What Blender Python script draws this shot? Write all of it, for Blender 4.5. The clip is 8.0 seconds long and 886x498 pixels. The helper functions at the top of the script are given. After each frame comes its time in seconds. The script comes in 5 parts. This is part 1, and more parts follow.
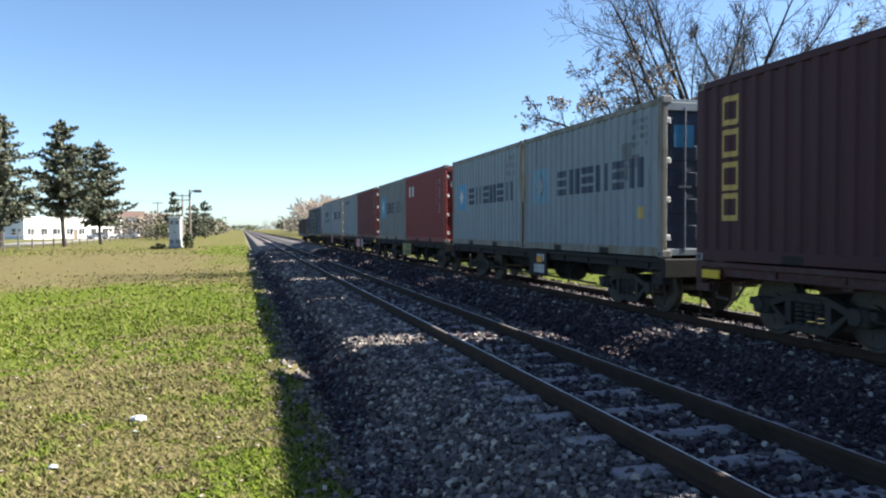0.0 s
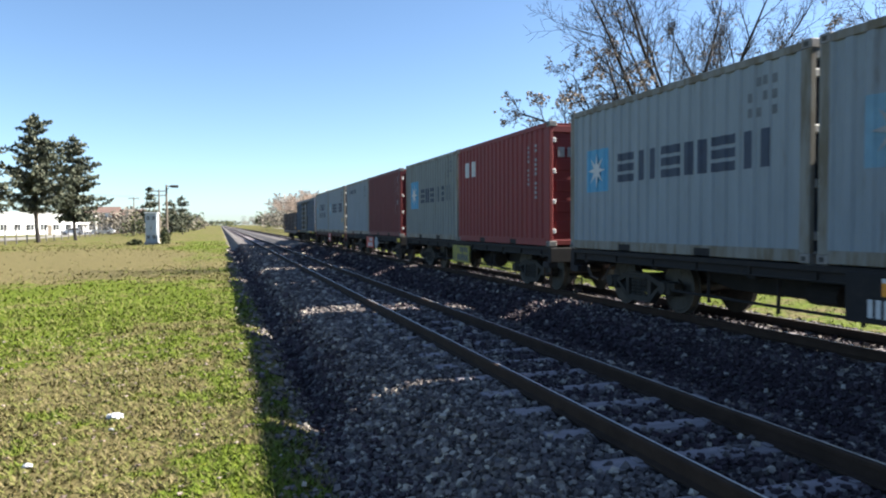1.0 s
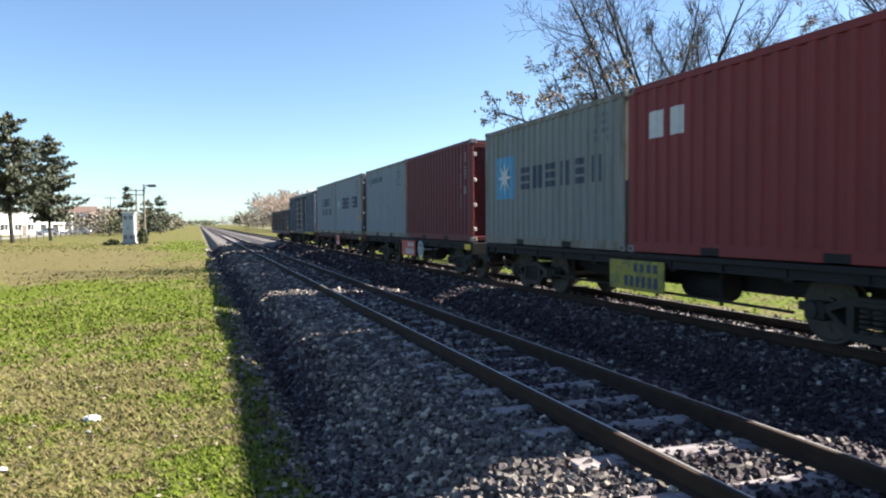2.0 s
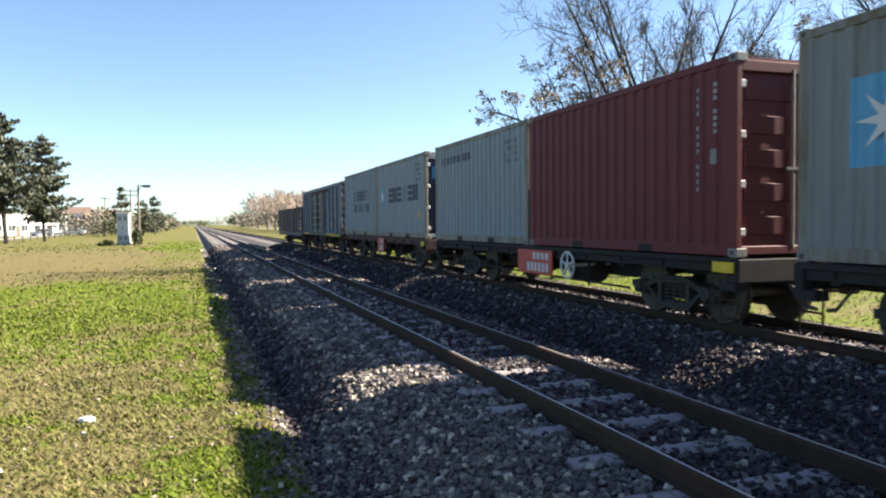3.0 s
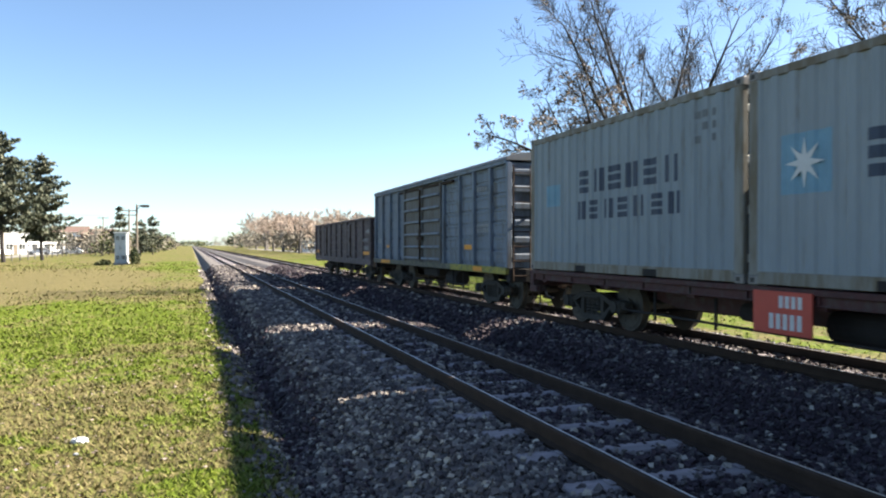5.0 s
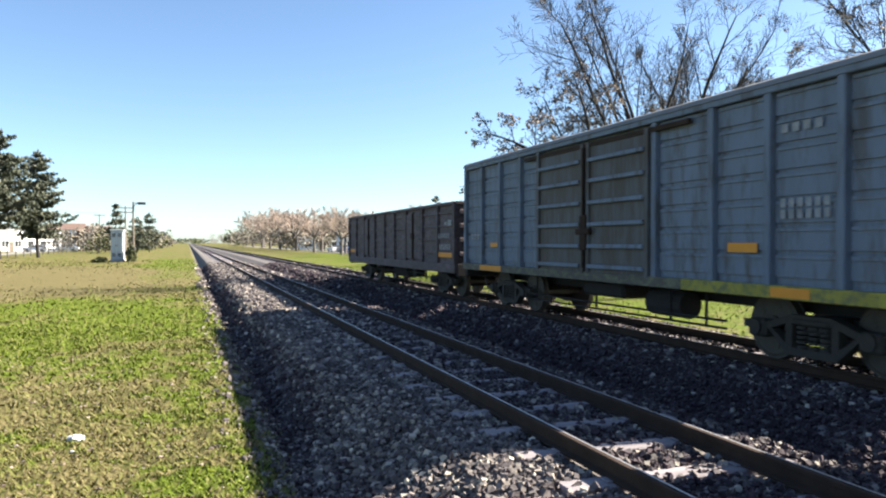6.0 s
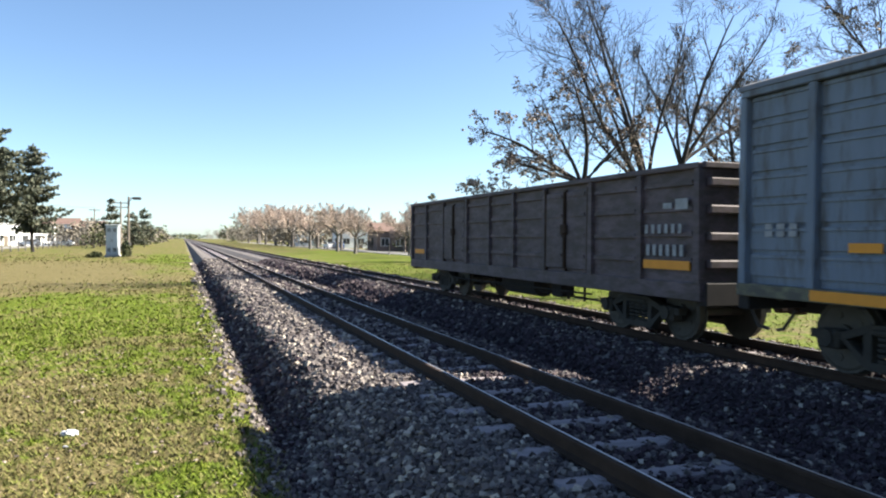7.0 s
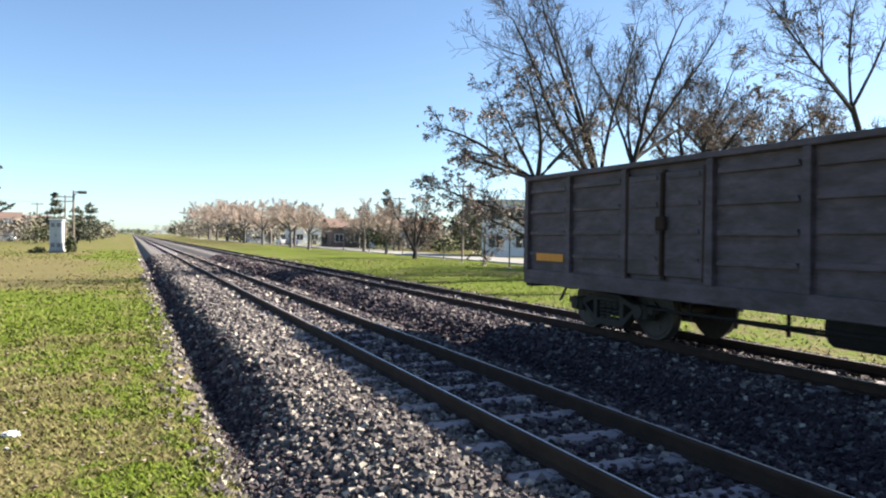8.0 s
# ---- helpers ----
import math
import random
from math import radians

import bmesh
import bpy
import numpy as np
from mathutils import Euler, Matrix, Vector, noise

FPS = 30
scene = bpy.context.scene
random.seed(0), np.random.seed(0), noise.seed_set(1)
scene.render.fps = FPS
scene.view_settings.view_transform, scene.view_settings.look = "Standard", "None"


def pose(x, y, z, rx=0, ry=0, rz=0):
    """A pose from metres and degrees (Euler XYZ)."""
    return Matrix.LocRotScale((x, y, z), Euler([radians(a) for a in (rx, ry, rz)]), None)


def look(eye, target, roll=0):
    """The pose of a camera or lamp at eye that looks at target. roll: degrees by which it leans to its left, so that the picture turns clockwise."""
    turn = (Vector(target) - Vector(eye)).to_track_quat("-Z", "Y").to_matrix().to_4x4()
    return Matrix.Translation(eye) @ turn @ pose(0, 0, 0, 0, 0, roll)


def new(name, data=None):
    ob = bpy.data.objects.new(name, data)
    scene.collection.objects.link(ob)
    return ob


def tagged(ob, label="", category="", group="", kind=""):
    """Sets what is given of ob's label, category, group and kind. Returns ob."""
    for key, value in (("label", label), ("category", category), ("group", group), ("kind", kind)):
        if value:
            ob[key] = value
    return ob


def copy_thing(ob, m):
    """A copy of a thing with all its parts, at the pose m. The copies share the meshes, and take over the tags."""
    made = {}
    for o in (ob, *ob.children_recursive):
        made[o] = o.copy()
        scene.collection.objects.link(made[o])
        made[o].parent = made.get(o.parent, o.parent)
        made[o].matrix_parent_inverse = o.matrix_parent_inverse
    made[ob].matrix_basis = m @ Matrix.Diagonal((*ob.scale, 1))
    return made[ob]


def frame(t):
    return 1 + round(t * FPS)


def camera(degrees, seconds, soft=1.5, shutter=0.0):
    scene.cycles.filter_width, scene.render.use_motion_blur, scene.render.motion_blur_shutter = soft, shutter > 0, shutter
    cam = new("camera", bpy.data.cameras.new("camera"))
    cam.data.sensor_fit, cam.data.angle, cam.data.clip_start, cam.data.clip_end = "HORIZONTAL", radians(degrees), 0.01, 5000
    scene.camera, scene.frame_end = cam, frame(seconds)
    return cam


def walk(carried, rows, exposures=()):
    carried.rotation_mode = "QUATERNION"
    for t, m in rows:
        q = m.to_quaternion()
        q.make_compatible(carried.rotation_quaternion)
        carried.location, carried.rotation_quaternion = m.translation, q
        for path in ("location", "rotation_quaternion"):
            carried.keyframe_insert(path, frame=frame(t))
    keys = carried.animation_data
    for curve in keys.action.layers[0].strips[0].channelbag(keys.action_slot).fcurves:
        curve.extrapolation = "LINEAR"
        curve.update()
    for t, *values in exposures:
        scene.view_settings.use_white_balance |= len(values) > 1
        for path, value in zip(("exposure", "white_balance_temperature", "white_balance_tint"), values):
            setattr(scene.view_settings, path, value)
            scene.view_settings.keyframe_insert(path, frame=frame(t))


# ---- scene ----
# World: y runs along the railway, x across it to the far side, z = 0 at the rail heads.
cam = camera(62.0, 8.0, soft=2.1, shutter=0.12)
PATH = [
    (0, pose(0, 0, 1.465, 88.41, 0.19, -15.22)),
    (0.5, pose(0, 0, 1.465, 87.98, 0.03, -15.91)),
    (1, pose(0, 0, 1.465, 88.05, 0.24, -16.81)),
    (1.5, pose(0, 0, 1.465, 88.06, 0.15, -17.85)),
    (3, pose(0, 0, 1.465, 87.94, 0.54, -18.69)),
    (3.2, pose(0, 0, 1.465, 88.21, 0.35, -18.50)),
    (3.5, pose(0, 0, 1.465, 88.77, 0.39, -18.30)),
    (4, pose(0, 0, 1.465, 89.24, 0.11, -18.34)),
    (4.5, pose(0, 0, 1.465, 89.71, 0.05, -18.61)),
    (6, pose(0, 0, 1.465, 89.55, -0.14, -19.08)),
    (6.5, pose(0, 0, 1.465, 89.33, -0.36, -18.89)),
    (7, pose(0, 0, 1.465, 89.35, -0.56, -19.40)),
    (7.5, pose(0, 0, 1.465, 89.35, -0.51, -20.35)),
    (8, pose(0, 0, 1.465, 89.10, -0.75, -22.92)),
]
walk(cam, PATH, exposures=[(0, 1.98, 6150, 10), (1.0, 1.98, 6150, 10), (2.0, 2.04, 6300, 10), (3.0, 2.21, 6650, 10), (4.5, 2.24, 6600, 10), (5.5, 2.20, 6450, 10), (6.5, 2.12, 6400, 10), (7.2, 2.04, 6350, 10), (8.0, 2.00, 6350, 10)])

# ---- light ----
SUN = Vector((1.0, -0.07, 0.645)).normalized()
world = bpy.data.worlds.new("sky")
scene.world = world
world.use_nodes = True
wn = world.node_tree
sky = wn.nodes.new("ShaderNodeTexSky")
sky.sky_type = "NISHITA"
sky.sun_disc = False
sky.sun_elevation = math.asin(SUN.z)
sky.sun_rotation = math.atan2(SUN.x, SUN.y)
sky.altitude = 20
sky.air_density = 0.72
sky.dust_density = 0.5
sky.ozone_density = 2.2
wn.nodes["Background"].inputs["Strength"].default_value = 0.0575
tint = wn.nodes.new("ShaderNodeMix")
tint.data_type, tint.blend_type = "RGBA", "MULTIPLY"
tint.inputs[0].default_value = 1.0
tint.inputs[7].default_value = (0.955, 1.0, 0.985, 1)
wn.links.new(sky.outputs[0], tint.inputs[6])
wn.links.new(tint.outputs[2], wn.nodes["Background"].inputs["Color"])
sun_lamp = bpy.data.lights.new("sun", "SUN")
sun_lamp.energy = 5.0
sun_lamp.angle = radians(0.53)
sun_lamp.color = (1.0, 0.92, 0.79)
sun = new("sun", sun_lamp)
sun.matrix_world = look(SUN * 60, (0, 0, 0))


# ---- materials ----
def graph(name):
    m = bpy.data.materials.new(name)
    m.use_nodes = True
    nt = m.node_tree
    bs = nt.nodes["Principled BSDF"]
    return m, nt, bs


def noise_tex(nt, scale, detail=4.0, stretch=(1, 1, 1), rough=0.55):
    co = nt.nodes.new("ShaderNodeTexCoord")
    mp = nt.nodes.new("ShaderNodeMapping")
    mp.inputs["Scale"].default_value = stretch
    nz = nt.nodes.new("ShaderNodeTexNoise")
    nz.inputs["Scale"].default_value = scale
    nz.inputs["Detail"].default_value = detail
    nz.inputs["Roughness"].default_value = rough
    nt.links.new(co.outputs["Object"], mp.inputs["Vector"])
    nt.links.new(mp.outputs[0], nz.inputs["Vector"])
    return nz.outputs["Fac"]


def ramp(nt, fac, stops):
    r = nt.nodes.new("ShaderNodeValToRGB")
    e = r.color_ramp.elements
    e[0].position, e[0].color = stops[0][0], (*stops[0][1], 1)
    e[1].position, e[1].color = stops[-1][0], (*stops[-1][1], 1)
    for p, c in stops[1:-1]:
        k = e.new(p)
        k.color = (*c, 1)
    nt.links.new(fac, r.inputs[0])
    return r.outputs[0]


def mixed(nt, fac, a, b, mode="MIX"):
    n = nt.nodes.new("ShaderNodeMix")
    n.data_type = "RGBA"
    n.blend_type = mode
    for sock, val in ((n.inputs[0], fac), (n.inputs[6], a), (n.inputs[7], b)):
        if isinstance(val, bpy.types.NodeSocket):
            nt.links.new(val, sock)
        elif isinstance(val, tuple):
            sock.default_value = (*val, 1)
        else:
            sock.default_value = val
    return n.outputs[2]


def bump(nt, bs, height, strength=0.3, dist=0.02):
    b = nt.nodes.new("ShaderNodeBump")
    b.inputs["Strength"].default_value = strength
    b.inputs["Distance"].default_value = dist
    nt.links.new(height, b.inputs["Height"])
    nt.links.new(b.outputs[0], bs.inputs["Normal"])


def surface(name, c, rough=0.8, metal=0.0, spread=0.25, scale=6.0, fine=60.0, stretch=(1, 1, 1), dirt=None, dirt_at=0.6, bumpy=0.15):
    """A two-scale painted, stony or woody surface."""
    m, nt, bs = graph(name)
    lo = tuple(v * (1 - spread) for v in c)
    hi = tuple(min(1, v * (1 + spread)) for v in c)
    big = noise_tex(nt, scale, 4, stretch)
    col = ramp(nt, big, [(0.3, lo), (0.7, hi)])
    small = noise_tex(nt, fine, 3, stretch)
    col = mixed(nt, 0.35, col, ramp(nt, small, [(0.25, lo), (0.75, hi)]))
    if dirt:
        stain = noise_tex(nt, scale * 1.7, 6, stretch, 0.7)
        col = mixed(nt, ramp(nt, stain, [(dirt_at - 0.07, (0, 0, 0)), (dirt_at + 0.1, (0.85, 0.85, 0.85))]), col, dirt)
    nt.links.new(col, bs.inputs["Base Color"])
    bs.inputs["Roughness"].default_value = rough
    bs.inputs["Metallic"].default_value = metal
    if bumpy:
        bump(nt, bs, small, bumpy, 0.01)
    return m


def per_piece(name, stops, rough=0.9, fine=40.0):
    """Loose pieces in one mesh, each with its own shade."""
    m, nt, bs = graph(name)
    g = nt.nodes.new("ShaderNodeNewGeometry")
    col = ramp(nt, g.outputs["Random Per Island"], stops)
    nz = noise_tex(nt, fine, 3)
    col = mixed(nt, 0.22, col, ramp(nt, nz, [(0.3, stops[0][1]), (0.75, stops[-2][1])]))
    nt.links.new(col, bs.inputs["Base Color"])
    bs.inputs["Roughness"].default_value = rough
    bump(nt, bs, nz, 0.3, 0.01)
    return m


def grass_colour(nt):
    patch = noise_tex(nt, 0.16, 3, (1, 0.8, 1))
    mid = noise_tex(nt, 0.9, 5)
    fine = noise_tex(nt, 9.0, 5, (1, 1, 1), 0.7)
    green = ramp(nt, fine, [(0.3, (0.031, 0.05, 0.004)), (0.55, (0.094, 0.13, 0.008)), (0.75, (0.17, 0.195, 0.018))])
    straw = ramp(nt, fine, [(0.3, (0.052, 0.043, 0.017)), (0.55, (0.148, 0.124, 0.052)), (0.75, (0.24, 0.20, 0.098))])
    a = nt.nodes.new("ShaderNodeMath")
    a.operation = "MULTIPLY_ADD"
    nt.links.new(mid, a.inputs[0])
    a.inputs[1].default_value = 0.95
    nt.links.new(patch, a.inputs[2])
    def patch_at(x, y, rx, ry, amount):
        co = nt.nodes.new("ShaderNodeTexCoord")
        mp = nt.nodes.new("ShaderNodeMapping")
        mp.vector_type = "TEXTURE"
        mp.inputs["Location"].default_value = (x, y, 0)
        mp.inputs["Scale"].default_value = (rx, ry, 40.0)
        ln = nt.nodes.new("ShaderNodeVectorMath")
        ln.operation = "LENGTH"
        nt.links.new(co.outputs["Object"], mp.inputs["Vector"])
        nt.links.new(mp.outputs[0], ln.inputs[0])
        mr = nt.nodes.new("ShaderNodeMapRange")
        mr.inputs["From Min"].default_value, mr.inputs["From Max"].default_value = 0.55, 1.0
        mr.inputs["To Min"].default_value, mr.inputs["To Max"].default_value = amount, 0.0
        nt.links.new(ln.outputs["Value"], mr.inputs["Value"])
        return mr.outputs[0]

    lump = nt.nodes.new("ShaderNodeMath")
    lump.operation = "MULTIPLY_ADD"
    nt.links.new(noise_tex(nt, 3.4, 4), lump.inputs[0])
    lump.inputs[1].default_value = 1.3
    nt.links.new(a.outputs[0], lump.inputs[2])
    level = nt.nodes.new("ShaderNodeMath")
    level.operation = "SUBTRACT"
    nt.links.new(lump.outputs[0], level.inputs[0])
    level.inputs[1].default_value = 0.73
    total = level.outputs[0]
    # a worn dry stretch, a lush stretch before it, and the green verge beyond the tracks
    for spot in ((-12, 44, 14, 24, 0.36), (-7, 19, 12, 11, -0.26), (20, 30, 13, 130, -0.24), (-1.2, 70, 3.2, 34, -0.2), (-3.5, 6.0, 9, 6.5, 0.12), (0.3, 7.5, 0.9, 6, -0.22)):
        b = nt.nodes.new("ShaderNodeMath")
        b.operation = "ADD"
        nt.links.new(total, b.inputs[0])
        nt.links.new(patch_at(*spot), b.inputs[1])
        total = b.outputs[0]
    fac = ramp(nt, total, [(0.72, (0.08, 0.08, 0.08)), (0.88, (1, 1, 1))])
    return mixed(nt, fac, green, straw), fine


def grass_ground():
    m, nt, bs = graph("short_grass")
    col, fine = grass_colour(nt)
    nt.links.new(col, bs.inputs["Base Color"])
    bs.inputs["Roughness"].default_value = 0.95
    bs.inputs["Specular IOR Level"].default_value = 0.1
    bump(nt, bs, fine, 0.8, 0.05)
    return m


def grass_blade():
    m, nt, bs = graph("grass_blade")
    col, fine = grass_colour(nt)
    g = nt.nodes.new("ShaderNodeNewGeometry")
    col = mixed(nt, 0.32, col, ramp(nt, g.outputs["Random Per Island"], [(0.0, (0.045, 0.08, 0.008)), (0.55, (0.13, 0.18, 0.02)), (0.75, (0.22, 0.18, 0.085)), (1.0, (0.31, 0.255, 0.14))]))
    nt.links.new(col, bs.inputs["Base Color"])
    bs.inputs["Roughness"].default_value = 0.8
    bs.inputs["Specular IOR Level"].default_value = 0.15
    return m


GRASS = grass_ground()
BLADE = grass_blade()
STONE = per_piece("ballast_stone", [(0.0, (0.030, 0.0235, 0.027)), (0.45, (0.086, 0.070, 0.071)), (0.82, (0.212, 0.183, 0.160)), (1.0, (0.50, 0.435, 0.35))])
# Rust tone, dark and purplish so that it also paints shade into the stones.
STONE_RUST_SHADE = per_piece("rust_and_shade_ballast", [(0.0, (0.013, 0.0078, 0.011)), (0.6, (0.035, 0.021, 0.028)), (0.9, (0.064, 0.043, 0.051)), (1.0, (0.125, 0.097, 0.098))])
BED = surface("ballast_bed", (0.125, 0.108, 0.098), 0.95, spread=0.75, scale=14, fine=28, bumpy=0.9)
SLEEPER = surface("weathered_sleeper", (0.225, 0.195, 0.20), 0.9, spread=0.35, scale=3, fine=40, stretch=(0.3, 3, 3), bumpy=0.3)
RUST = surface("rusty_steel", (0.038, 0.0235, 0.016), 0.9, 0.0, spread=0.35, scale=5, fine=60)
RUST.node_tree.nodes["Principled BSDF"].inputs["Specular IOR Level"].default_value = 0.2
RAILTOP = surface("polished_rail", (0.74, 0.71, 0.69), 0.42, 0.9, spread=0.1, scale=2, fine=30, bumpy=0.03)
GEAR = surface("dusty_running_gear", (0.026, 0.023, 0.018), 0.85, 0.0, spread=0.4, scale=4, fine=40, dirt=(0.045, 0.037, 0.027), dirt_at=0.58)
UNDER = surface("grimy_underframe", (0.013, 0.011, 0.0105), 0.9, 0.0, spread=0.4, scale=4, fine=40, dirt=(0.026, 0.021, 0.016), dirt_at=0.62)
UNDER_RED = surface("faded_red_underframe", (0.05, 0.013, 0.012), 0.75, 0.0, spread=0.35, scale=4, fine=40, dirt=(0.06, 0.045, 0.04), dirt_at=0.55)
WHEEL = surface("wheel_steel", (0.055, 0.048, 0.038), 0.65, 0.3, spread=0.3, scale=8, fine=60)
PLATE_RED = surface("red_plate", (0.42, 0.06, 0.035), 0.6, spread=0.12, scale=5, dirt=(0.25, 0.08, 0.05), dirt_at=0.68)
YELLOW = surface("yellow_paint", (0.55, 0.38, 0.015), 0.6, spread=0.15, scale=5, dirt=(0.25, 0.18, 0.06), dirt_at=0.66)
LIME = surface("faded_yellow_paint", (0.27, 0.235, 0.03), 0.7, spread=0.3, scale=5, dirt=(0.10, 0.10, 0.05), dirt_at=0.52)
SILL_WORN = surface("flaking_yellow_paint", (0.13, 0.125, 0.075), 0.75, spread=0.4, scale=5, dirt=(0.055, 0.05, 0.045), dirt_at=0.45, stretch=(1, 0.5, 1))
ORANGE = surface("orange_paint", (0.62, 0.24, 0.012), 0.6, spread=0.12, scale=6, dirt=(0.3, 0.16, 0.05), dirt_at=0.7)
WHITE = surface("white_marking", (0.5, 0.5, 0.49), 0.7, spread=0.12, scale=9)
NAVY = surface("navy_marking", (0.02, 0.032, 0.06), 0.6, spread=0.25, scale=9)
PALEBLUE = surface("faded_blue_marking", (0.125, 0.245, 0.325), 0.6, spread=0.15, scale=6)
SKYBLUE = surface("light_blue_marking", (0.07, 0.26, 0.42), 0.6, spread=0.12, scale=6)
GOLDEN = surface("golden_marking", (0.42, 0.29, 0.07), 0.6, spread=0.15, scale=9)


def paint(name, c, dirt, at=0.62):
    m = surface(name, c, 0.6, 0.0, spread=0.14, scale=1.6, fine=14, stretch=(1, 2.2, 0.35), dirt=dirt, dirt_at=at, bumpy=0.06)
    m.node_tree.nodes["Principled BSDF"].inputs["Specular IOR Level"].default_value = 0.3
    return m


GREY_PAINT = paint("light_grey_container_paint", (0.212, 0.242, 0.262), (0.15, 0.145, 0.135), 0.66)
WARM_GREY_PAINT = paint("warm_grey_container_paint", (0.172, 0.182, 0.174), (0.125, 0.116, 0.095), 0.60)
GREY_PAINT_B = paint("bluish_grey_container_paint", (0.195, 0.227, 0.25), (0.13, 0.127, 0.12), 0.62)
RED_PAINT = paint("red_container_paint", (0.175, 0.026, 0.026), (0.11, 0.038, 0.028), 0.66)
BROWN_PAINT = paint("red_brown_container_paint", (0.102, 0.0148, 0.018), (0.066, 0.018, 0.018), 0.64)
MAROON_PAINT = paint("maroon_container_paint", (0.044, 0.0112, 0.0155), (0.034, 0.0155, 0.0155), 0.6)
DOOR_BLUE = paint("dark_blue_door_paint", (0.048, 0.06, 0.092), (0.04, 0.04, 0.046), 0.62)
BOX_PAINT = paint("blue_grey_wagon_paint", (0.135, 0.165, 0.21), (0.075, 0.07, 0.066), 0.56)
BOX_DOOR = paint("grimy_grey_door_paint", (0.085, 0.088, 0.09), (0.062, 0.048, 0.037), 0.48)
ROOF_PAINT = surface("weathered_roof_sheet", (0.15, 0.15, 0.15), 0.7, 0.1, spread=0.25, scale=2, fine=20, dirt=(0.2, 0.17, 0.14), dirt_at=0.6)
GON_PAINT = surface("dull_grey_wagon_paint", (0.085, 0.062, 0.068), 0.7, 0.0, spread=0.5, scale=2.6, fine=16, stretch=(1, 0.6, 1.8), dirt=(0.047, 0.034, 0.029), dirt_at=0.51, bumpy=0.12)
FRAME_PAINT = paint("stained_grey_frame_paint", (0.19, 0.185, 0.165), (0.11, 0.085, 0.05), 0.5)
CASTING = surface("worn_casting", (0.2, 0.185, 0.17), 0.7, 0.2, spread=0.3, scale=9)
BARK = surface("grey_brown_bark", (0.022, 0.018, 0.0165), 0.95, spread=0.4, scale=4, fine=25, stretch=(1, 1, 0.3), bumpy=0.5)
# Street trees: distance haze put into the twig colour, partly into the bark.
TWIG_HAZED = surface("hazed_far_twig", (0.42, 0.33, 0.27), 0.95, spread=0.3, scale=3)
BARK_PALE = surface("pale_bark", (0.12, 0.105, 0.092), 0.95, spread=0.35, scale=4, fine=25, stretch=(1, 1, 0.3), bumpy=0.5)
TWIG = surface("dark_twig", (0.05, 0.041, 0.036), 0.95, spread=0.3, scale=3)
SEED = per_piece("dry_seed_cluster", [(0.0, (0.11, 0.08, 0.062)), (0.5, (0.25, 0.195, 0.16)), (1.0, (0.42, 0.35, 0.30))])
NEEDLE = per_piece("dark_needle", [(0.0, (0.026, 0.036, 0.022)), (0.55, (0.066, 0.074, 0.046)), (1.0, (0.17, 0.165, 0.115))])
SHRUB = per_piece("shrub_leaf", [(0.0, (0.03, 0.045, 0.018)), (0.6, (0.07, 0.08, 0.03)), (1.0, (0.14, 0.12, 0.05))])
RUSTLEAF = per_piece("dry_rusty_leaf", [(0.0, (0.06, 0.03, 0.016)), (0.6, (0.16, 0.085, 0.045)), (1.0, (0.26, 0.15, 0.085))])
FARWOOD = per_piece("far_wood", [(0.0, (0.10, 0.095, 0.08)), (0.5, (0.18, 0.155, 0.12)), (1.0, (0.26, 0.22, 0.17))])
RENDER_W = surface("white_wall", (0.78, 0.78, 0.76), 0.85, spread=0.08, scale=0.6, fine=9)
TERRA = surface("terracotta_wall", (0.17, 0.125, 0.105), 0.85, spread=0.2, scale=0.8, fine=9)
DARKGLASS = surface("dark_window", (0.04, 0.045, 0.05), 0.15, spread=0.2, scale=1, bumpy=0)
TILE = surface("roof_tile", (0.15, 0.095, 0.075), 0.85, spread=0.25, scale=2, fine=14)
SHEET = surface("pale_roof_sheet", (0.5, 0.5, 0.49), 0.6, spread=0.12, scale=1)
SMUDGE = surface("dark_smudge", (0.11, 0.12, 0.13), 0.7, spread=0.3, scale=4)
FADED = surface("faded_white_marking", (0.24, 0.245, 0.25), 0.7, spread=0.35, scale=9)
# Fence post concrete, its colour darkened to look backlit.
FENCE = surface("backlit_concrete", (0.13, 0.12, 0.11), 0.9, spread=0.25, scale=3)
CONCRETE = surface("weathered_concrete", (0.36, 0.35, 0.33), 0.9, spread=0.2, scale=3, fine=30, bumpy=0.3)
CABINET = surface("grey_cabinet_paint", (0.42, 0.45, 0.47), 0.6, spread=0.1, scale=3)
POLE = surface("pole_wood", (0.16, 0.13, 0.10), 0.9, spread=0.3, scale=2, fine=30, stretch=(2, 2, 0.3))
DARKPOST = surface("dark_post", (0.04, 0.038, 0.035), 0.8, spread=0.3, scale=3)
ROADM = surface("pale_gravel_road", (0.22, 0.205, 0.185), 0.95, spread=0.2, scale=1.5, fine=20, bumpy=0.4)
LITTER = surface("white_plastic", (0.5, 0.51, 0.53), 0.5, spread=0.06, scale=9)
CAR_BLUE = surface("blue_car_paint", (0.10, 0.16, 0.32), 0.3, spread=0.05, scale=1, bumpy=0)
CAR_WHITE = surface("white_car_paint", (0.75, 0.75, 0.75), 0.3, spread=0.05, scale=1, bumpy=0)
TYRE = surface("tyre_rubber", (0.03, 0.03, 0.03), 0.9, spread=0.2, scale=5)


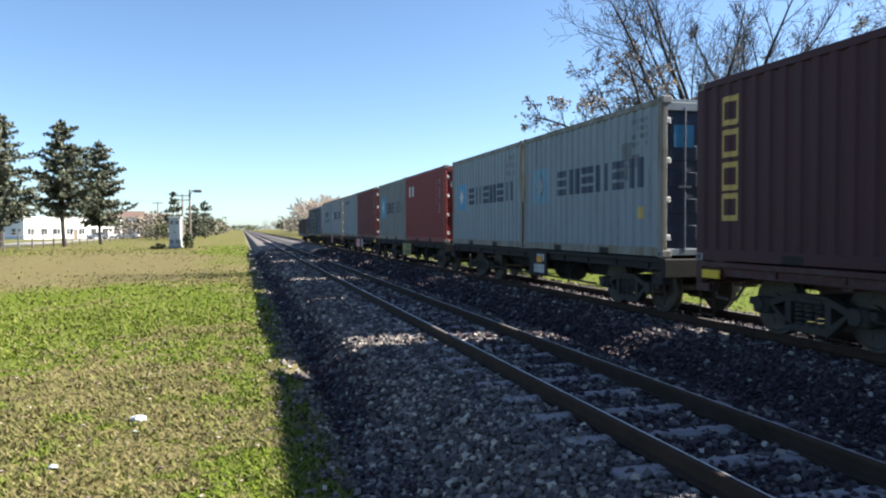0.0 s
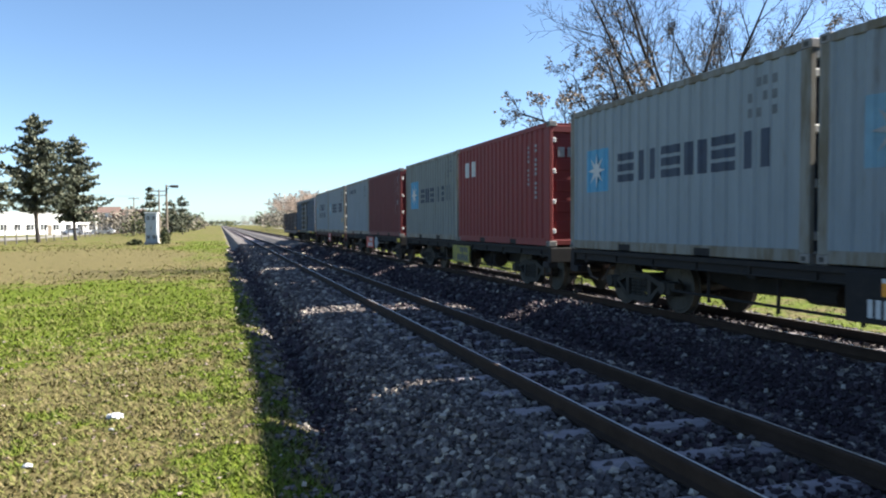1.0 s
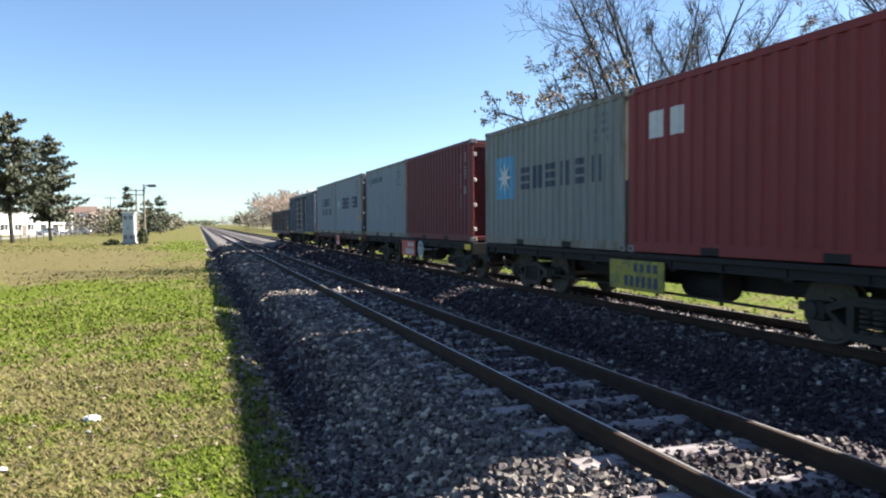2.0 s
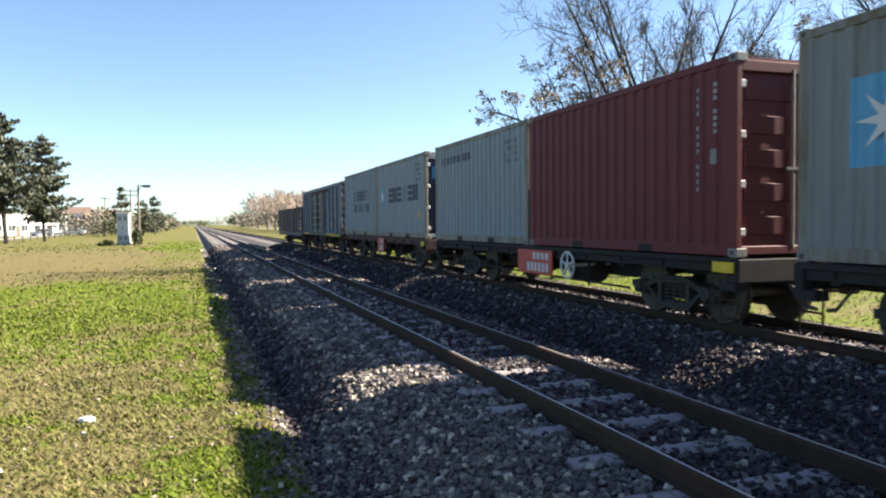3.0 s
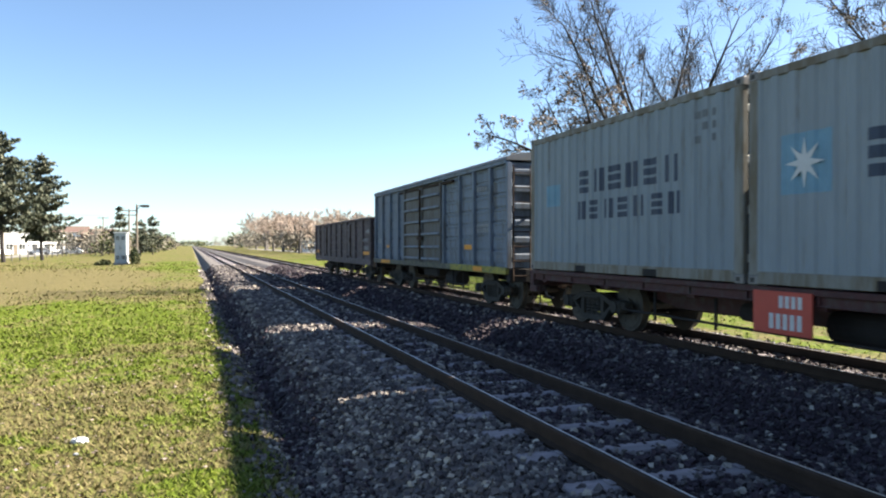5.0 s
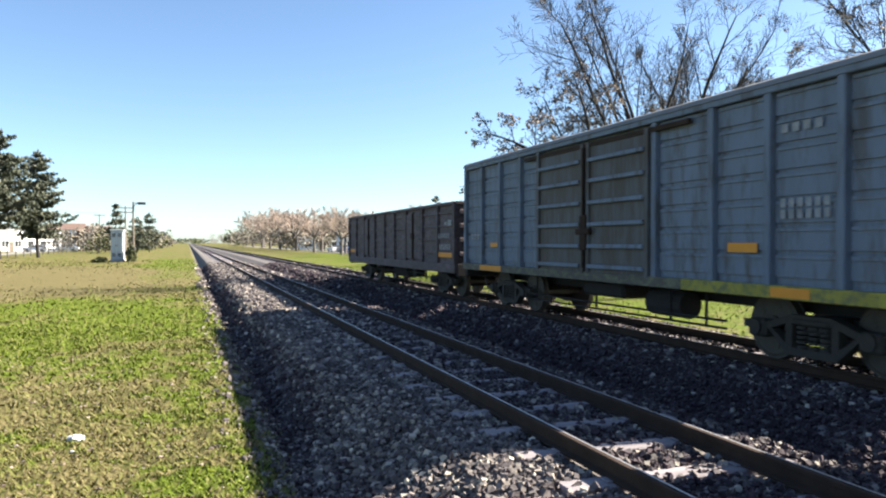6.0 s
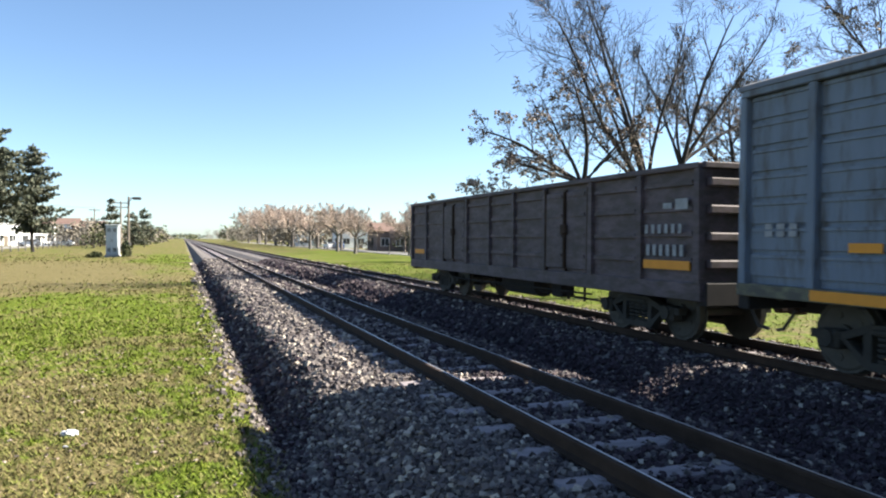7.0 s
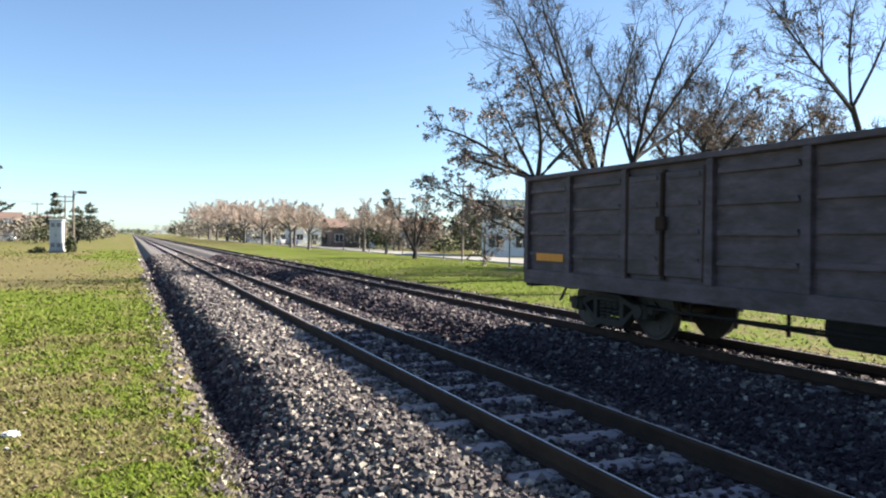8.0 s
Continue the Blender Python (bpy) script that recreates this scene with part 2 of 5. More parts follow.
# ---- building helpers ----
def box(bm, x0, x1, y0, y1, z0, z1, bevel=0.0):
    g = bmesh.ops.create_cube(bm, size=1.0, matrix=Matrix.LocRotScale(((x0 + x1) / 2, (y0 + y1) / 2, (z0 + z1) / 2), None, (abs(x1 - x0), abs(y1 - y0), abs(z1 - z0))))
    if bevel:
        edges = {e for v in g["verts"] for e in v.link_edges}
        bmesh.ops.bevel(bm, geom=list(edges), offset=bevel, segments=1, affect="EDGES", clamp_overlap=True)


def rod(bm, a, b, r, seg=8, r2=None):
    a, b = Vector(a), Vector(b)
    d = b - a
    m = Matrix.Translation((a + b) / 2) @ d.to_track_quat("Z", "Y").to_matrix().to_4x4()
    bmesh.ops.create_cone(bm, cap_ends=True, segments=seg, radius1=r, radius2=r if r2 is None else r2, depth=d.length, matrix=m)


def prism(bm, outline, x0, x1):
    """A solid with the outline (y, z), counter-clockwise seen from +x, between x0 and x1."""
    a = [bm.verts.new((x0, y, z)) for y, z in outline]
    b = [bm.verts.new((x1, y, z)) for y, z in outline]
    n = len(outline)
    bm.faces.new(a[::-1])
    bm.faces.new(b)
    for i in range(n):
        bm.faces.new((a[i], a[(i + 1) % n], b[(i + 1) % n], b[i]))


def mesh_of(name, bm, material, smooth=False):
    me = bpy.data.meshes.new(name)
    bmesh.ops.recalc_face_normals(bm, faces=bm.faces)
    bm.to_mesh(me)
    bm.free()
    me.materials.append(material)
    if smooth:
        me.polygons.foreach_set("use_smooth", [True] * len(me.polygons))
    return me


def part(name, shape, material, parent, label="", at=None, smooth=False):
    """Links one mesh object under a thing or a part. shape: a bmesh, or a mesh shared between alike parts."""
    me = shape if isinstance(shape, bpy.types.Mesh) else mesh_of(name, shape, material, smooth)
    ob = new(name, me)
    ob.parent = parent
    if at is not None:
        ob.matrix_basis = at
    if label:
        tagged(ob, label)
    return ob


def arrays(name, verts, faces, material):
    me = bpy.data.meshes.new(name)
    me.from_pydata(verts, [], faces)
    me.materials.append(material)
    return me


def slab(x0, x1, y0, y1, z0, z1, bevel=0.0):
    bm = bmesh.new()
    box(bm, x0, x1, y0, y1, z0, z1, bevel)
    return bm


# ---- ground and track bed ----
G = -0.45
PROFILE = [(0.42, -0.462), (0.6, -0.476), (0.9, -0.60), (1.0, -0.61), (1.46, -0.19), (1.62, -0.155), (4.35, -0.165), (4.6, -0.2), (5.15, -0.5), (5.4, -0.5), (6.05, -0.19), (6.3, -0.165), (9.1, -0.165), (9.3, -0.2), (9.9, -0.55), (10.2, -0.62)]


def bed_z(x, y=40.0):
    """Height of the stone bed; its near shoulder is spread out wider at the start of the stretch."""
    z = float(np.interp(x, [p[0] for p in PROFILE], [p[1] for p in PROFILE]))
    if 0.85 < x < 1.9:
        k = min(1.0, max(0.0, (8.6 - y) / 2.6))
        z = z * (1 - k) + float(np.interp(x, (0.85, 1.0, 1.9), (-0.575, -0.54, -0.16))) * k
    return z


def ground_z(x, y):
    z = G
    z += 0.06 * noise.noise(Vector((x * 0.13, y * 0.13, 0))) + (0.04 if x < 0.2 else 0.02) * noise.noise(Vector((x * 0.9, y * 0.9, 3)))
    z += 0.22 * math.exp(-((x + 4.6) / 2.6) ** 2 - ((y - 74.5) / 4.5) ** 2)
    if 0.45 < x <= 0.8:
        z -= (x - 0.45) * 0.3
    if 0.8 < x < 10.0:
        z = min(z, bed_z(x, y) - 0.15)
    return z


def build_ground():
    xs = np.concatenate([-np.geomspace(1600, 12, 26), np.arange(-11.5, -1, 0.5), np.arange(-1, 0.41, 0.2), [0.55, 0.65, 0.75, 0.85], np.linspace(1.0, 10.2, 10), np.arange(10.6, 16, 0.9), np.geomspace(17, 1600, 26)])
    ys = np.concatenate([[-400, -150, -60, -25, -10], np.arange(-5, 26, 0.5), np.geomspace(27, 4200, 60)])
    verts = [(float(x), float(y), ground_z(float(x), float(y))) for y in ys for x in xs]
    n = len(xs)
    faces = [(j * n + i, j * n + i + 1, (j + 1) * n + i + 1, (j + 1) * n + i) for j in range(len(ys) - 1) for i in range(n - 1)]
    ob = new("ground", arrays("ground", verts, faces, GRASS))
    tagged(ob, "short patchy winter grass, green and straw coloured", "ground", kind="structure")
    ys = np.concatenate([[-80, -30, -10], np.arange(-2, 40, 0.5), np.geomspace(41, 1500, 50)])
    xs = np.concatenate([np.linspace(a[0], b[0], max(2, int((b[0] - a[0]) / 0.14)), endpoint=False) for a, b in zip(PROFILE, PROFILE[1:])] + [[PROFILE[-1][0]]])
    verts = [(float(x), float(y), bed_z(x, y) - 0.02 + 0.035 * noise.noise(Vector((x * 2.2, y * 2.2, 7))) * (1 if y < 45 else 0.3)) for y in ys for x in xs]
    n = len(xs)
    faces = [(j * n + i, j * n + i + 1, (j + 1) * n + i + 1, (j + 1) * n + i) for j in range(len(ys) - 1) for i in range(n - 1)]
    ob = new("ballast_bed", arrays("ballast_bed", verts, faces, BED))
    tagged(ob, "raised bed of grey crushed stone under two tracks", "ballast", kind="structure")


build_ground()


def pieces(name, spots, sizes, material, seed, flat=0.88):
    """Many loose angular stones in one mesh."""
    rng = np.random.default_rng(seed)
    n = len(spots)
    cube = np.array([[-1, -1, -1], [1, -1, -1], [1, 1, -1], [-1, 1, -1], [-1, -1, 1], [1, -1, 1], [1, 1, 1], [-1, 1, 1]], float) * 0.5
    q = rng.normal(size=(n, 4))
    q /= np.linalg.norm(q, axis=1)[:, None]
    w, x, y, z = q.T
    rot = np.stack([1 - 2 * (y * y + z * z), 2 * (x * y - w * z), 2 * (x * z + w * y), 2 * (x * y + w * z), 1 - 2 * (x * x + z * z), 2 * (y * z - w * x), 2 * (x * z - w * y), 2 * (y * z + w * x), 1 - 2 * (x * x + y * y)], 1).reshape(n, 3, 3)
    v = cube[None] * (1 + rng.uniform(-0.42, 0.42, (n, 8, 3)))
    v = v * (np.asarray(sizes)[:, None, None] * rng.uniform(0.65, 1.25, (n, 1, 3)))
    v = np.einsum("nij,nkj->nki", rot, v)
    v[:, :, 2] *= flat
    v += np.asarray(spots)[:, None, :]
    base = np.array([[0, 3, 2, 1], [4, 5, 6, 7], [0, 1, 5, 4], [1, 2, 6, 5], [2, 3, 7, 6], [3, 0, 4, 7]])
    f = (base[None] + (np.arange(n) * 8)[:, None, None]).reshape(-1, 4)
    return arrays(name, v.reshape(-1, 3).tolist(), f.tolist(), material)


RAILS = (2.745, 3.815, 7.175, 8.245)
CENTRES = (3.28, 7.71)
PITCH = 0.72


def scatter_ballast():
    rng = np.random.default_rng(5)
    spots, sizes = [], []
    for y0, y1, dens, size in ((-6, 2.5, 190, 0.054), (2.5, 9, 820, 0.037), (9, 17, 260, 0.058), (17, 32, 85, 0.085), (32, 60, 26, 0.12)):
        n = int((y1 - y0) * 9.6 * dens)
        xs, ys = rng.uniform(0.1, 9.9, n), rng.uniform(y0, y1, n)
        for x, y in zip(xs, ys):
            if any(abs(x - r) < 0.095 for r in RAILS):
                continue
            if x > 6.9 and rng.random() < 0.6:
                continue
            if x < 0.85 and rng.random() > 0.6 * ((x - 0.1) / 0.75) ** 2.6:
                continue
            z = max(bed_z(x), ground_z(x, y)) if x < 0.8 else bed_z(x, y)
            k = (y / PITCH) % 1.0
            if any(abs(x - c) < 0.98 for c in CENTRES):
                z += 0.012
            if abs(x - CENTRES[0]) < 1.0 and min(k, 1 - k) * PITCH < 0.11:
                if rng.random() < (0.86 if abs(x - CENTRES[0]) > 0.5 else 0.66):
                    continue
            spots.append((x, y, z + rng.uniform(-0.03, 0.022)))
            sizes.append(size * rng.uniform(0.6, 1.35))
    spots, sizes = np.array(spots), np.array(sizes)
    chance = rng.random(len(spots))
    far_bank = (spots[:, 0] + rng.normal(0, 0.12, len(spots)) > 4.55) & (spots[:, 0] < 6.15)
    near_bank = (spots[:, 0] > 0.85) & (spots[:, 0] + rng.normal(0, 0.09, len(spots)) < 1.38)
    # Rust between the tracks; on near_bank and between the rails, shade put into colour.
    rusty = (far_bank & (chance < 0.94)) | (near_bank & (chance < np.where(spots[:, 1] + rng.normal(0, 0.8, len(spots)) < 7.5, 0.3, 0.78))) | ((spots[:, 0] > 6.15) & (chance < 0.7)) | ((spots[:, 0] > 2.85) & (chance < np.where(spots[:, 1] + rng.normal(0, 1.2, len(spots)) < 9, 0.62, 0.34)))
    for name, pick, stone, label in (("ballast_stones", ~rusty, STONE, "loose crushed grey ballast stones heaped along the track"), ("stained_shaded_ballast", rusty, STONE_RUST_SHADE, "ballast stones rust-stained between the two tracks, darkened for shade on the near slope and between the rails")):
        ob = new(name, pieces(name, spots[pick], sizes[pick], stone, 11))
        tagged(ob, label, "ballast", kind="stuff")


scatter_ballast()


def scatter_grass():
    rng = np.random.default_rng(8)
    verts, faces = [], []
    for y0, y1, n, hgt in ((-5, 3.2, 6000, 0.045), (3.2, 9, 52000, 0.04), (9, 18, 40000, 0.05), (18, 34, 20000, 0.06), (34, 80, 18000, 0.06)):
        xs = rng.uniform(-0.55 * y1 - 1.0, 0.95, n)
        ys = rng.uniform(y0, y1, n) * rng.normal(1.0, 0.13, n)
        for x, y in zip(xs, ys):
            if x < -0.62 * y - 0.8 or (x > 0.6 and rng.random() < (x - 0.6) * 2.6):
                continue
            dry = noise.noise(Vector((x * 0.5, y * 0.5, 9)))
            if dry < -0.15 and rng.random() < 0.25:
                continue
            if y > 20 and ((x + 12) / 13) ** 2 + ((y - 42) / 23) ** 2 < rng.uniform(0.35, 1.1) and rng.random() < 0.9:
                continue
            z = ground_z(x, y) if x < 0.55 else bed_z(x)
            h = hgt * rng.uniform(0.4, 1.3)
            a = rng.uniform(0, 6.283)
            lean = rng.uniform(0.8, 2.4) * h
            w = 0.006 + 0.0011 * y
            dx, dy = math.cos(a), math.sin(a)
            k = len(verts)
            verts += [(x - dy * w, y + dx * w, z - 0.01), (x + dy * w, y - dx * w, z - 0.01), (x + dx * lean, y + dy * lean, z + h)]
            faces.append((k, k + 1, k + 2))
    for x, y in zip(rng.uniform(10.1, 25, 26000), rng.uniform(5, 60, 26000)):
        if y < x * 0.55:
            continue
        z = ground_z(x, y)
        h, a = rng.uniform(0.03, 0.075), rng.uniform(0, 6.283)
        dx, dy = math.cos(a), math.sin(a)
        k = len(verts)
        verts += [(x - dy * 0.022, y + dx * 0.022, z - 0.01), (x + dy * 0.022, y - dx * 0.022, z - 0.01), (x + dx * h * 1.8, y + dy * h * 1.8, z + h)]
        faces.append((k, k + 1, k + 2))
    ob = new("grass_blades", arrays("grass_blades", verts, faces, BLADE))
    tagged(ob, "short green and dry grass blades", "grass", kind="stuff")
    spots = [(x, y, (ground_z(x, y) if x < 0.5 else -0.5) + 0.012) for x, y in zip(rng.uniform(-6.5, 0.7, 900), rng.uniform(3.4, 14, 900))]
    ob = new("fallen_leaves", pieces("fallen_leaves", spots, rng.uniform(0.012, 0.035, 900), SEED, 21, 0.4))
    tagged(ob, "small dry fallen leaves and crumbs on the grass", "leaves", kind="stuff")


scatter_grass()


def rail_mesh():
    prof = [(-0.06, -0.135), (0.06, -0.135), (0.06, -0.122), (0.012, -0.108), (0.010, -0.04), (0.034, -0.03), (0.034, -0.006), (0.028, 0.0), (0.010, 0.0005), (-0.028, 0.0), (-0.034, -0.006), (-0.034, -0.03), (-0.010, -0.04), (-0.012, -0.108), (-0.06, -0.122)]
    ys = [-90, 0, 20, 60, 150, 400, 1500]
    n = len(prof)
    verts = [(x, y, z) for y in ys for x, z in prof]
    faces = [(j * n + i, j * n + (i + 1) % n, (j + 1) * n + (i + 1) % n, (j + 1) * n + i) for j in range(len(ys) - 1) for i in range(n)]
    me = arrays("rail", verts, faces, RUST)
    me.materials.append(RAILTOP)
    me.polygons.foreach_set("material_index", [1 if f % n in (6, 7) else 0 for f in range(len(faces))])
    return me


def build_tracks():
    rail = rail_mesh()
    bm = bmesh.new()
    box(bm, -0.95, 0.95, -0.11, 0.11, -0.28, -0.136, 0.012)
    for x in (-0.535, 0.535):
        box(bm, x - 0.11, x - 0.062, -0.05, 0.05, -0.136, -0.122, 0.004)
        box(bm, x + 0.062, x + 0.11, -0.05, 0.05, -0.136, -0.122, 0.004)
    sleeper = mesh_of("sleeper", bm, SLEEPER)
    bm = bmesh.new()
    for i in range(1, 260):
        y = 150 * PITCH + i * PITCH
        box(bm, -0.95, 0.95, y - 0.11, y + 0.11, -0.28, -0.135)
    rest = mesh_of("far_sleepers", bm, SLEEPER)
    for c, label in ((CENTRES[0], "empty narrow-gauge track with worn rails on grey sleepers"), (CENTRES[1], "narrow-gauge track under the passing goods train")):
        track = new("railway_track")
        track.matrix_basis = pose(c, 0, 0)
        tagged(track, label, "railway track", kind="structure")
        for x in (-0.535, 0.535):
            part("rail", rail, RUST, track, "rusty rail with a polished head", at=pose(x, 0, 0))
        rng = random.Random(3)
        for i in range(-6, 151):
            part("sleeper", sleeper, SLEEPER, track, at=pose(rng.uniform(-0.03, 0.03), i * PITCH + rng.uniform(-0.02, 0.02), rng.uniform(-0.012, 0.006), 0, 0, rng.uniform(-1.2, 1.2)))
        tagged(part("far_sleepers", rest, SLEEPER, track), kind="stuff")


build_tracks()

# ---- goods train ----
SPEED = 9.724
TRAIN = []          # (thing, place along the line at the start, height)
WHEELS = []
LINE_X = CENTRES[1]
R_WHEEL = 0.42
CACHE = {}


def wheelset_mesh():
    if "wheelset" not in CACHE:
        bm = bmesh.new()
        rod(bm, (-0.86, 0, 0), (0.86, 0, 0), 0.065, 10)
        for s in (-1, 1):
            rod(bm, (s * 0.485, 0, 0), (s * 0.505, 0, 0), R_WHEEL + 0.025, 28)
            rod(bm, (s * 0.505, 0, 0), (s * 0.60, 0, 0), R_WHEEL, 28)
            rod(bm, (s * 0.60, 0, 0), (s * 0.612, 0, 0), R_WHEEL - 0.03, 28, R_WHEEL - 0.06)
            rod(bm, (s * 0.612, 0, 0), (s * 0.66, 0, 0), 0.14, 14)
            for k in range(5):
                a = k * 2 * math.pi / 5
                rod(bm, (s * 0.615, 0.25 * math.cos(a), 0.25 * math.sin(a)), (s * 0.622, 0.25 * math.cos(a), 0.25 * math.sin(a)), 0.05, 8)
        CACHE["wheelset"] = mesh_of("wheelset", bm, WHEEL)
    return CACHE["wheelset"]


def side_frame_mesh():
    if "side_frame" not in CACHE:
        bm = bmesh.new()
        w = 0.825
        prism(bm, [(-1.08, 0.50), (-0.66, 0.50), (-0.3, 0.62), (0.3, 0.62), (0.66, 0.50), (1.08, 0.50), (1.08, 0.40), (0.68, 0.40), (0.34, 0.52), (-0.34, 0.52), (-0.68, 0.40), (-1.08, 0.40)][::-1], 0.70, w + 0.03)
        prism(bm, [(-0.68, 0.42), (-0.60, 0.42), (-0.32, 0.22), (0.32, 0.22), (0.60, 0.42), (0.68, 0.42), (0.36, 0.13), (-0.36, 0.13)][::-1], 0.71, w + 0.02)
        for y in (-0.34, 0.34):
            box(bm, 0.71, w + 0.02, y - 0.05, y + 0.05, 0.2, 0.56)
        for y in (-0.825, 0.825):
            box(bm, 0.69, w + 0.07, y - 0.15, y + 0.15, 0.30, 0.52, 0.03)
            rod(bm, (w + 0.06, y, 0.42), (w + 0.10, y, 0.42), 0.10, 12)
        for y in (-0.17, 0.0, 0.17):
            for k in range(5):
                rod(bm, (0.78, y, 0.225 + k * 0.058), (0.78, y, 0.26 + k * 0.058), 0.075, 10)
        box(bm, 0.70, w + 0.05, -0.27, 0.27, 0.505, 0.58, 0.02)
        CACHE["side_frame"] = mesh_of("side_frame", bm, GEAR)
    return CACHE["side_frame"]


def bogie_misc_mesh():
    if "bolster" not in CACHE:
        bm = bmesh.new()
        box(bm, -0.80, 0.80, -0.2, 0.2, 0.40, 0.60, 0.03)
        rod(bm, (0, 0, 0.58), (0, 0, 0.70), 0.2, 14)
        for y in (-0.38, 0.38):
            box(bm, -0.72, 0.72, y - 0.05, y + 0.05, 0.26, 0.36)
        CACHE["bolster"] = mesh_of("bolster", bm, UNDER)
        CACHE["brake_block"] = mesh_of("brake_block", slab(0.50, 0.60, 0.36, 0.42, 0.26, 0.60, 0.01), UNDER)
    return CACHE["bolster"]


def add_bogie(wagon, y):
    bogie = new("bogie")
    bogie.parent = wagon
    bogie.matrix_basis = pose(0, y, 0)
    part("side_frame", side_frame_mesh(), UNDER, bogie)
    part("side_frame", side_frame_mesh(), UNDER, bogie, at=pose(0, 0, 0, 0, 0, 180))
    part("bolster", bogie_misc_mesh(), UNDER, bogie)
    for m in (pose(0, 0, 0), pose(0, 0, 0, 0, 0, 180), pose(0, -0.78, 0), pose(0, 0.78, 0, 0, 0, 180)):
        part("brake_block", CACHE["brake_block"], UNDER, bogie, at=m)
    for k in (-0.825, 0.825):
        ws = part("wheelset", wheelset_mesh(), WHEEL, bogie, at=pose(0, k, R_WHEEL))
        WHEELS.append((ws, k))


def couplers(wagon, half, gap=0.45):
    for s, name in ((-1, "coupler"), (1, "coupler")):
        bm = bmesh.new()
        box(bm, -0.07, 0.07, s * (half - 0.3), s * (half + gap - 0.12), 0.60, 0.74, 0.015)
        box(bm, -0.14, 0.12, s * (half + gap - 0.17), s * (half + gap - 0.005), 0.53, 0.80, 0.035)
        part(name, bm, RUST, wagon, "rusty knuckle coupler")
        bm = bmesh.new()
        pts = [(-0.35, s * half, 0.62), (-0.36, s * (half + gap * 0.5), 0.36), (-0.3, s * (half + gap * 0.9), 0.33)]
        for a, b in zip(pts, pts[1:]):
            rod(bm, a, b, 0.025, 6)
        part("brake_hose", bm, DARKPOST, wagon, "black rubber brake hose")


def bars(bm, x, y0, y1, z0, z1, n, fill=0.62, rows=1):
    """Plain bars in a row on the wagon's near side, at the depth x."""
    for r in range(rows):
        za = z0 + (z1 - z0) * r / rows
        zb = z0 + (z1 - z0) * (r + 0.78) / rows if rows > 1 else z1
        for i in range(n):
            w = (y1 - y0) / n
            a = y0 + i * w + w * (1 - fill) / 2
            box(bm, x - 0.003, x, a, a + w * fill, za, zb)


def flat_wagon(s, tone, half=6.1, reach=4.3):
    w = new("container_wagon")
    tagged(w, "low dark flat wagon carrying shipping containers on the rails", "flat wagon", "wagons of the goods train")
    prof = [(-half, 0.62), (-half, 0.94), (half, 0.94), (half, 0.62), (reach - 0.9, 0.62), (reach - 1.8, 0.46), (-reach + 1.8, 0.46), (-reach + 0.9, 0.62)]
    bm = bmesh.new()
    for x in (-0.32, 0.20):
        prism(bm, prof[::-1], x, x + 0.12)
    part("centre_sill", bm, tone, w)
    for sx in (-1, 1):
        bm = bmesh.new()
        box(bm, sx * 1.10, sx * 1.20, -half, half, 0.90, 0.975, 0.008)
        box(bm, sx * 1.12, sx * 1.15, -half, half, 0.80, 0.90)
        box(bm, sx * 1.10, sx * 1.17, -half, half, 0.78, 0.802, 0.005)
        for k in range(-5, 6):
            box(bm, sx * 1.12, sx * 1.18, k * 1.12 - 0.015, k * 1.12 + 0.015, 0.80, 0.90)
        part("side_sill", bm, tone, w)
    for k in range(-5, 6, 2):
        part("cross_beam", slab(-1.14, 1.14, k * 1.12 - 0.07, k * 1.12 + 0.07, 0.74, 0.96), tone, w)
    for sy in (-1, 1):
        bm = bmesh.new()
        box(bm, -1.2, 1.2, sy * (half - 0.10), sy * (half + 0.04), 0.66, 0.96, 0.012)
        box(bm, -1.22, -1.02, sy * (half - 0.3), sy * half, 0.55, 0.66)
        part("end_beam", bm, tone, w)
        bm = bmesh.new()
        for z in (0.2, 0.42):
            rod(bm, (-1.16, sy * (half - 0.35), z), (-1.16, sy * (half - 0.02), z), 0.014, 6)
        for y in (half - 0.35, half - 0.02):
            rod(bm, (-1.16, sy * y, 0.2), (-1.16, sy * y, 0.7), 0.014, 6)
        part("step", bm, RUST, w, "bent iron foot step")
    for y in (-6.0, -0.12, 0.12, 6.0):
        for x in (-1.1, 1.1):
            part("twist_lock", slab(x - 0.08, x + 0.08, y - 0.06, y + 0.06, 0.95, 0.986, 0.008), CASTING, w)
    bm = bmesh.new()
    rod(bm, (-0.55, -1.7, 0.52), (-0.55, -0.8, 0.52), 0.19, 14)
    part("brake_reservoir", bm, UNDER, w)
    bm = bmesh.new()
    rod(bm, (-0.55, 0.2, 0.56), (-0.55, 0.7, 0.56), 0.13, 12)
    part("brake_reservoir", bm, UNDER, w)
    bm = bmesh.new()
    rod(bm, (-0.9, -3.2, 0.36), (-0.9, 3.2, 0.40), 0.02, 6)
    rod(bm, (0.4, -3.2, 0.40), (0.4, 3.2, 0.36), 0.02, 6)
    for y in (-1.9, -0.4, 0.9, 2.3):
        rod(bm, (-0.9, y, 0.30), (-0.9, y, 0.74), 0.025, 6)
        rod(bm, (0.4, y, 0.34), (0.4, y, 0.74), 0.025, 6)
    part("brake_rigging", bm, UNDER, w)
    for y in (-reach, reach):
        add_bogie(w, y)
    couplers(w, half)
    TRAIN.append((w, s, 0.0))
    return w


